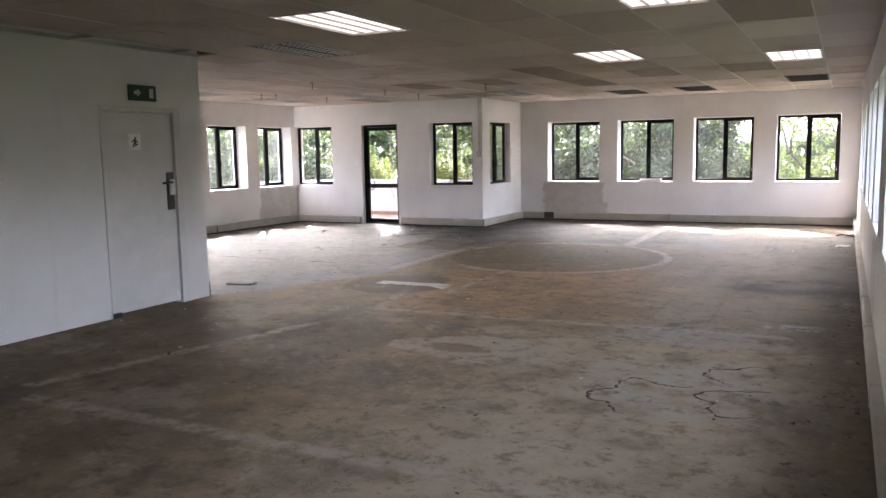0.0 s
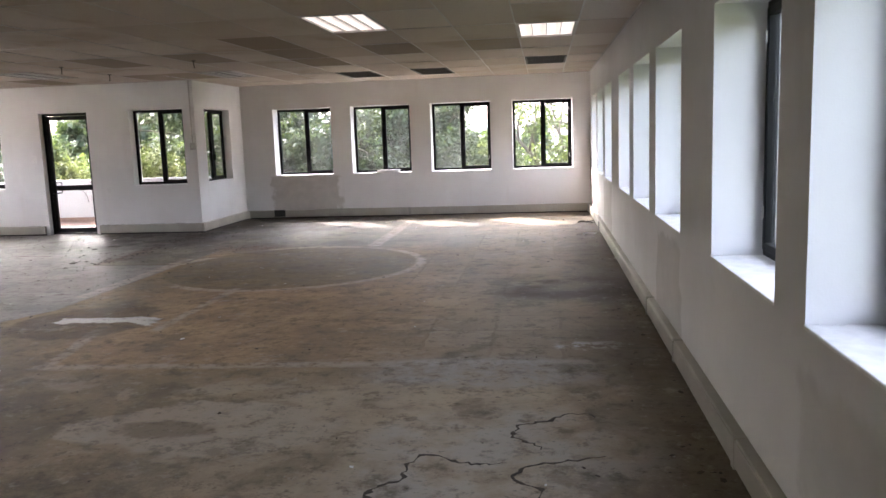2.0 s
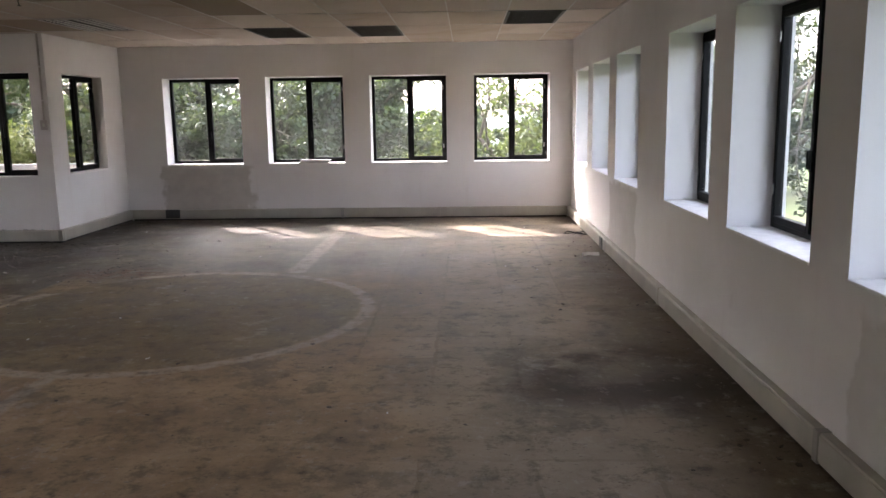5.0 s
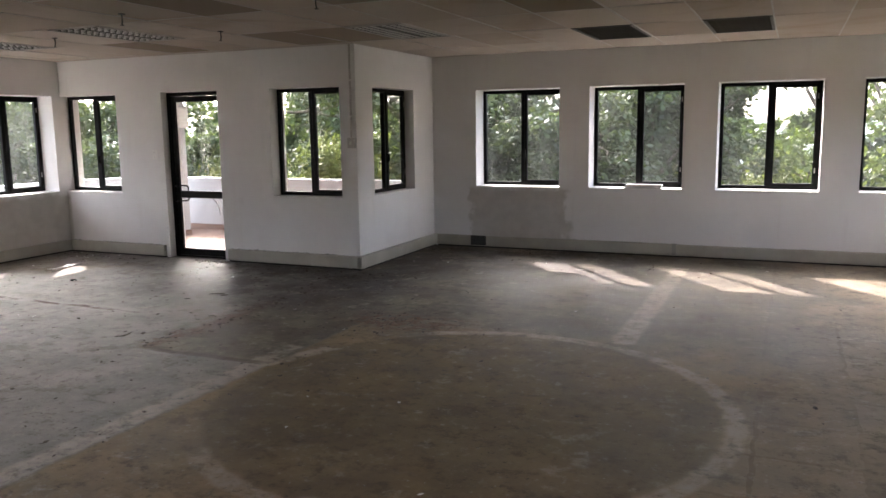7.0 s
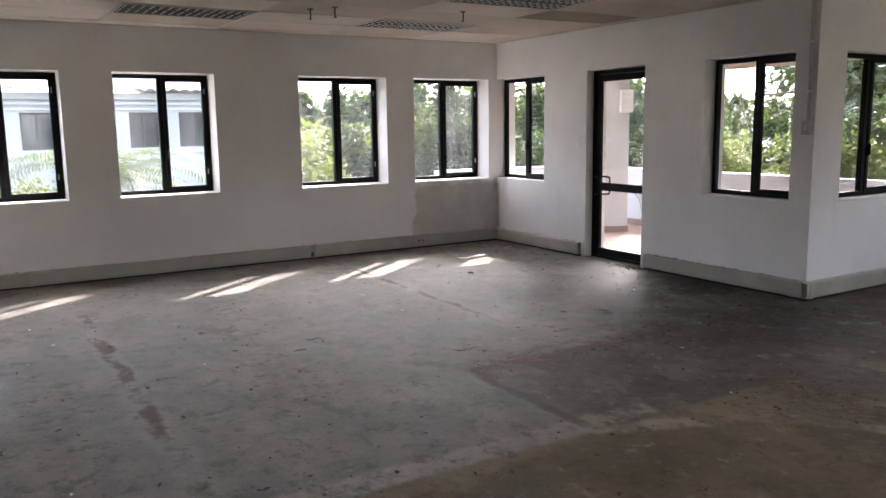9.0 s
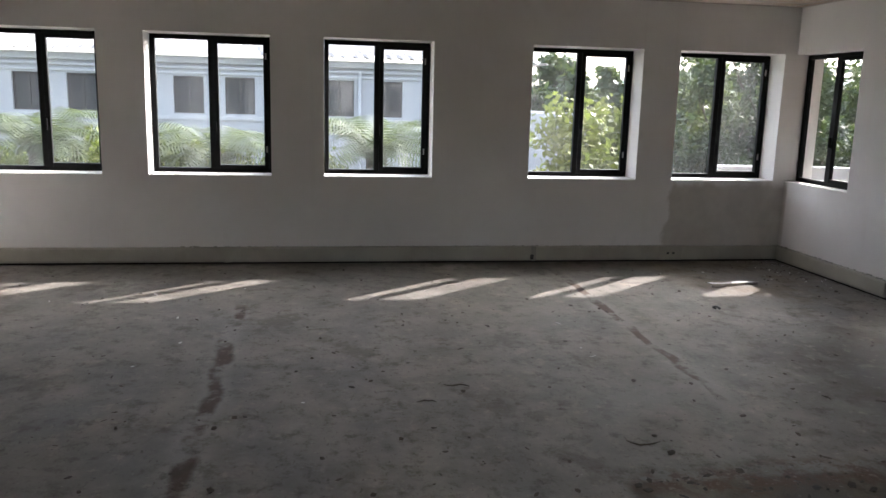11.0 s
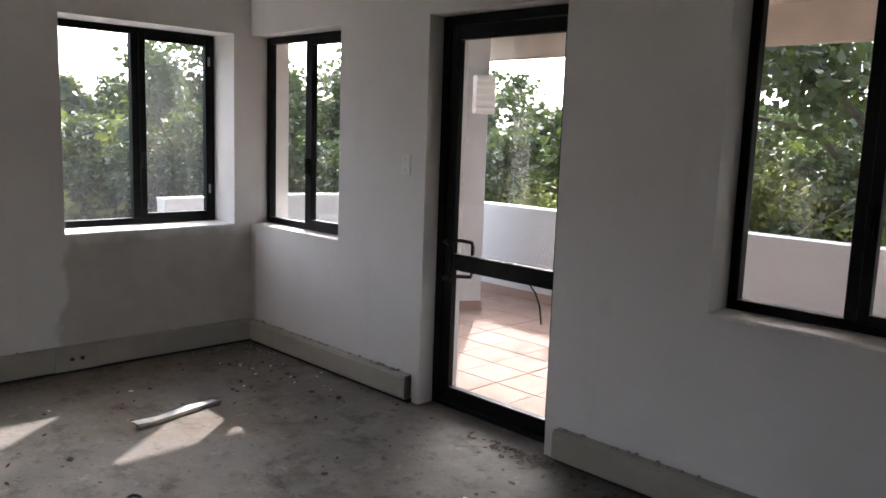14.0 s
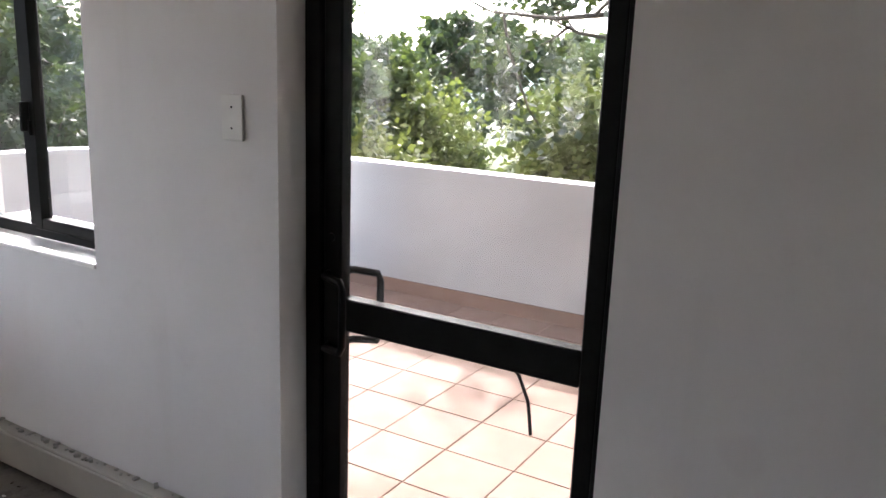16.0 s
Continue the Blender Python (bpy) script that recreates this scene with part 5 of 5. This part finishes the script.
def make_palm(seed, height, reach):
    rnd = random.Random(seed)
    ob = thing("palm", Matrix.Identity(4), "grey-green feather palm beside the neighbouring building", "palm")
    part("trunk", tube([(0, 0, -0.2), (0.05, 0, height * 0.5), (0, 0, height)], 0.2, 10, None, [0.28, 0.22, 0.2]), M_BARK, ob)
    bm = bmesh.new()
    for k in range(30):
        a, el = k * 2.4, radians(rnd.uniform(5, 75))
        d = Vector((math.cos(a), math.sin(a), 0))
        pts = []
        for s in range(9):
            u = s / 8
            pts.append(Vector((0, 0, height)) + d * reach * u * math.cos(el * (1 - 0.4 * u)) + Vector((0, 0, reach * (u * math.sin(el) - 0.75 * u * u))))
        for s in range(8):
            p, q = pts[s], pts[s + 1]
            side = (q - p).cross(Vector((0, 0, 1))).normalized()
            for w in range(4):
                b = p.lerp(q, w / 4)
                L = reach * 0.24 * (1 - 0.6 * abs(s / 8 - 0.35))
                for sg in (-1, 1):
                    tip = b + side * sg * L * 0.85 + (q - p).normalized() * L * 0.5 - Vector((0, 0, L * 0.35))
                    n2 = (q - p).normalized() * 0.035
                    bm.faces.new((bm.verts.new(b), bm.verts.new(b.lerp(tip, 0.5) + n2), bm.verts.new(tip)))
    part("crown", bm, M_PALM, ob)
    return ob


def put(ob, x, y, s=1.0, r=0.0, z=GZ):
    ob.matrix_world = pose(x, y, z, 0, 0, r) @ Matrix.Diagonal((s, s, s, 1))
    return ob


def again(ob, x, y, s=1.0, r=0.0, z=GZ):
    c = copy_thing(ob, pose(x, y, z, 0, 0, r))
    c.scale = (s, s, s)
    return c


oak = put(make_tree(11, 10.4, 4.3, M_LEAF_SHADE, 0.115, 480, 66, fork=0.44, limbs=7, rise=0.75, girth=0.017, label="tall tree with bare forking limbs, its leaves coloured dark for shade"), -8.6, 23.0, 1.0, 40)
elm = put(make_tree(23, 8.0, 3.0, M_LEAF, 0.115, 660, 72, fork=0.30, limbs=8, rise=0.9), -7.8, 25.4, 1.2, 0)
ash = put(make_tree(37, 5.6, 2.6, M_LEAF2, 0.11, 560, 64, fork=0.26, limbs=8, rise=0.8, label="lower light green garden tree in full leaf"), -1.9, 27.5, 0.95, 0)
far_ash = put(make_tree(41, 5.4, 2.8, M_LEAF, 0.26, 330, 32, fork=0.26, limbs=7), -40.0, 34.0, 1.0, 0)
thin = put(make_tree(51, 8.0, 3.2, M_LEAF2, 0.12, 300, 22, fork=0.42, limbs=6, label="open-crowned tree with thin foliage"), 0.4, 22.8, 1.0, 0)
for x, y, s, r in ((-6.1, 23.3, 1.1, 110), (-16.6, 19.4, 1.05, 200), (-6.0, 26.2, 1.0, 75), (-18.0, 22.5, 1.0, 30), (-19.2, 19.3, 1.05, 60), (-22.8, 20.8, 0.95, 300), (-21.5, 24.5, 0.9, 210), (-12.6, 30.0, 0.95, 15)):
    again(elm, x, y, s, r)
for x, y, s, r in ((-4.6, 29.5, 0.95, 70), (1.4, 29.0, 0.95, 200), (4.8, 27.5, 1.0, 250), (-11.2, 24.6, 0.92, 160), (-9.6, 26.0, 0.95, 20), (-13.6, 22.8, 0.95, 130), (-24.5, 19.2, 0.95, 270), (-27.0, 27.0, 1.1, 15), (-1.0, 24.6, 0.84, 320)):
    again(ash, x, y, s, r)
again(oak, 4.2, 21.0, 0.9, 200)
# eastern row, mostly out of view, added to keep low sky light out
for x, y, s, r in ((13.0, 21.0, 1.05, 0), (12.0, 14.5, 1.1, 80), (13.5, 9.0, 1.1, 300), (13.5, 2.5, 1.0, 140), (15.0, -5.0, 0.95, 220)):
    again(elm, x, y, s, r)
for k in range(18):
    a = radians(30 + k * 8.6)
    d = 44 + 10 * ((k * 37) % 10) / 10
    again(far_ash, -4 + d * math.cos(a), 10 + d * math.sin(a), (1.05 if k < 9 else 1.5) + 0.1 * (k % 4), k * 77)
bush = put(make_bush(5, 1.3, 2.6, M_LEAF3, 0.09, 16000, "yellow-green leafy garden bush"), -20.0, 11.0, 1.2)
shrub = put(make_bush(15, 2.3, 5.0, M_LEAF3, 0.10, 34000, "tall yellow-green shrub behind the balcony"), -12.4, 21.0, 1.0, 10)
for x, y, k, r in ((-10.4, 23.0, 0.98, 120), (-14.8, 20.4, 0.9, 250), (-3.0, 25.4, 0.9, 40), (-0.9, 25.0, 0.86, 190)):
    again(shrub, x, y, k, r)
again(bush, -20.4, 8.9, 1.5, 70)
again(bush, -20.2, 5.6, 1.62, 140)
again(bush, -20.8, 16.0, 1.95, 200)
again(bush, -20.8, 2.6, 1.5, 260)
palm = put(make_palm(3, 4.0, 2.4), -19.6, 7.3, 1.0, 0)
again(palm, -19.4, 10.5, 1.05, 50)
again(palm, -20.0, 13.2, 0.8, 85)
again(palm, -20.2, 3.9, 1.05, 110)

# far hill beyond the trees, its haze put into the colour
bm = bmesh.new()
rows = []
for k in range(41):
    a = radians(20 + k * 4.4)
    h = 9 + 3.5 * math.sin(k * 0.7) + 2 * math.sin(k * 1.9)
    rows.append([bm.verts.new((math.cos(a) * d, math.sin(a) * d, GZ + z)) for d, z in ((110, 0), (150, h * 0.6), (200, h), (240, 0))])
for p, q in zip(rows, rows[1:]):
    for k in range(3):
        bm.faces.new((p[k], q[k], q[k + 1], p[k + 1])).smooth = True
tagged(mesh_object("backdrop", bm, M_HILL), "hazy wooded hill in the distance", "hill", kind="structure")

# ---- balcony tiles, one by one ----
tile_bm = boxes((-0.1545, 0.1545, -0.1545, 0.1545, 0.0, 0.0085), bevel=0.0012)
tile_mesh = None
for i in range(21):
    for j in range(9):
        x, y, cut = -12.8935 + 0.313 * i, 14.4095 + 0.315 * j, 1.0
        if j == 0:
            y, cut = 14.485, 0.5
        if y > 17.0 or x > X_C - 0.36 or (x < -12.3 and y > 16.2):
            continue
        if tile_mesh is None:
            t0 = part("tile", tile_bm, M_TERRA, slab)
            tile_mesh = t0.data
        else:
            t0 = new("tile", tile_mesh)
            t0.parent = slab
        t0.location = (x, y, BZ - 0.0085 + 0.0006 * ((i * 7 + j * 3) % 3))
        t0.scale = (1, cut, 1)
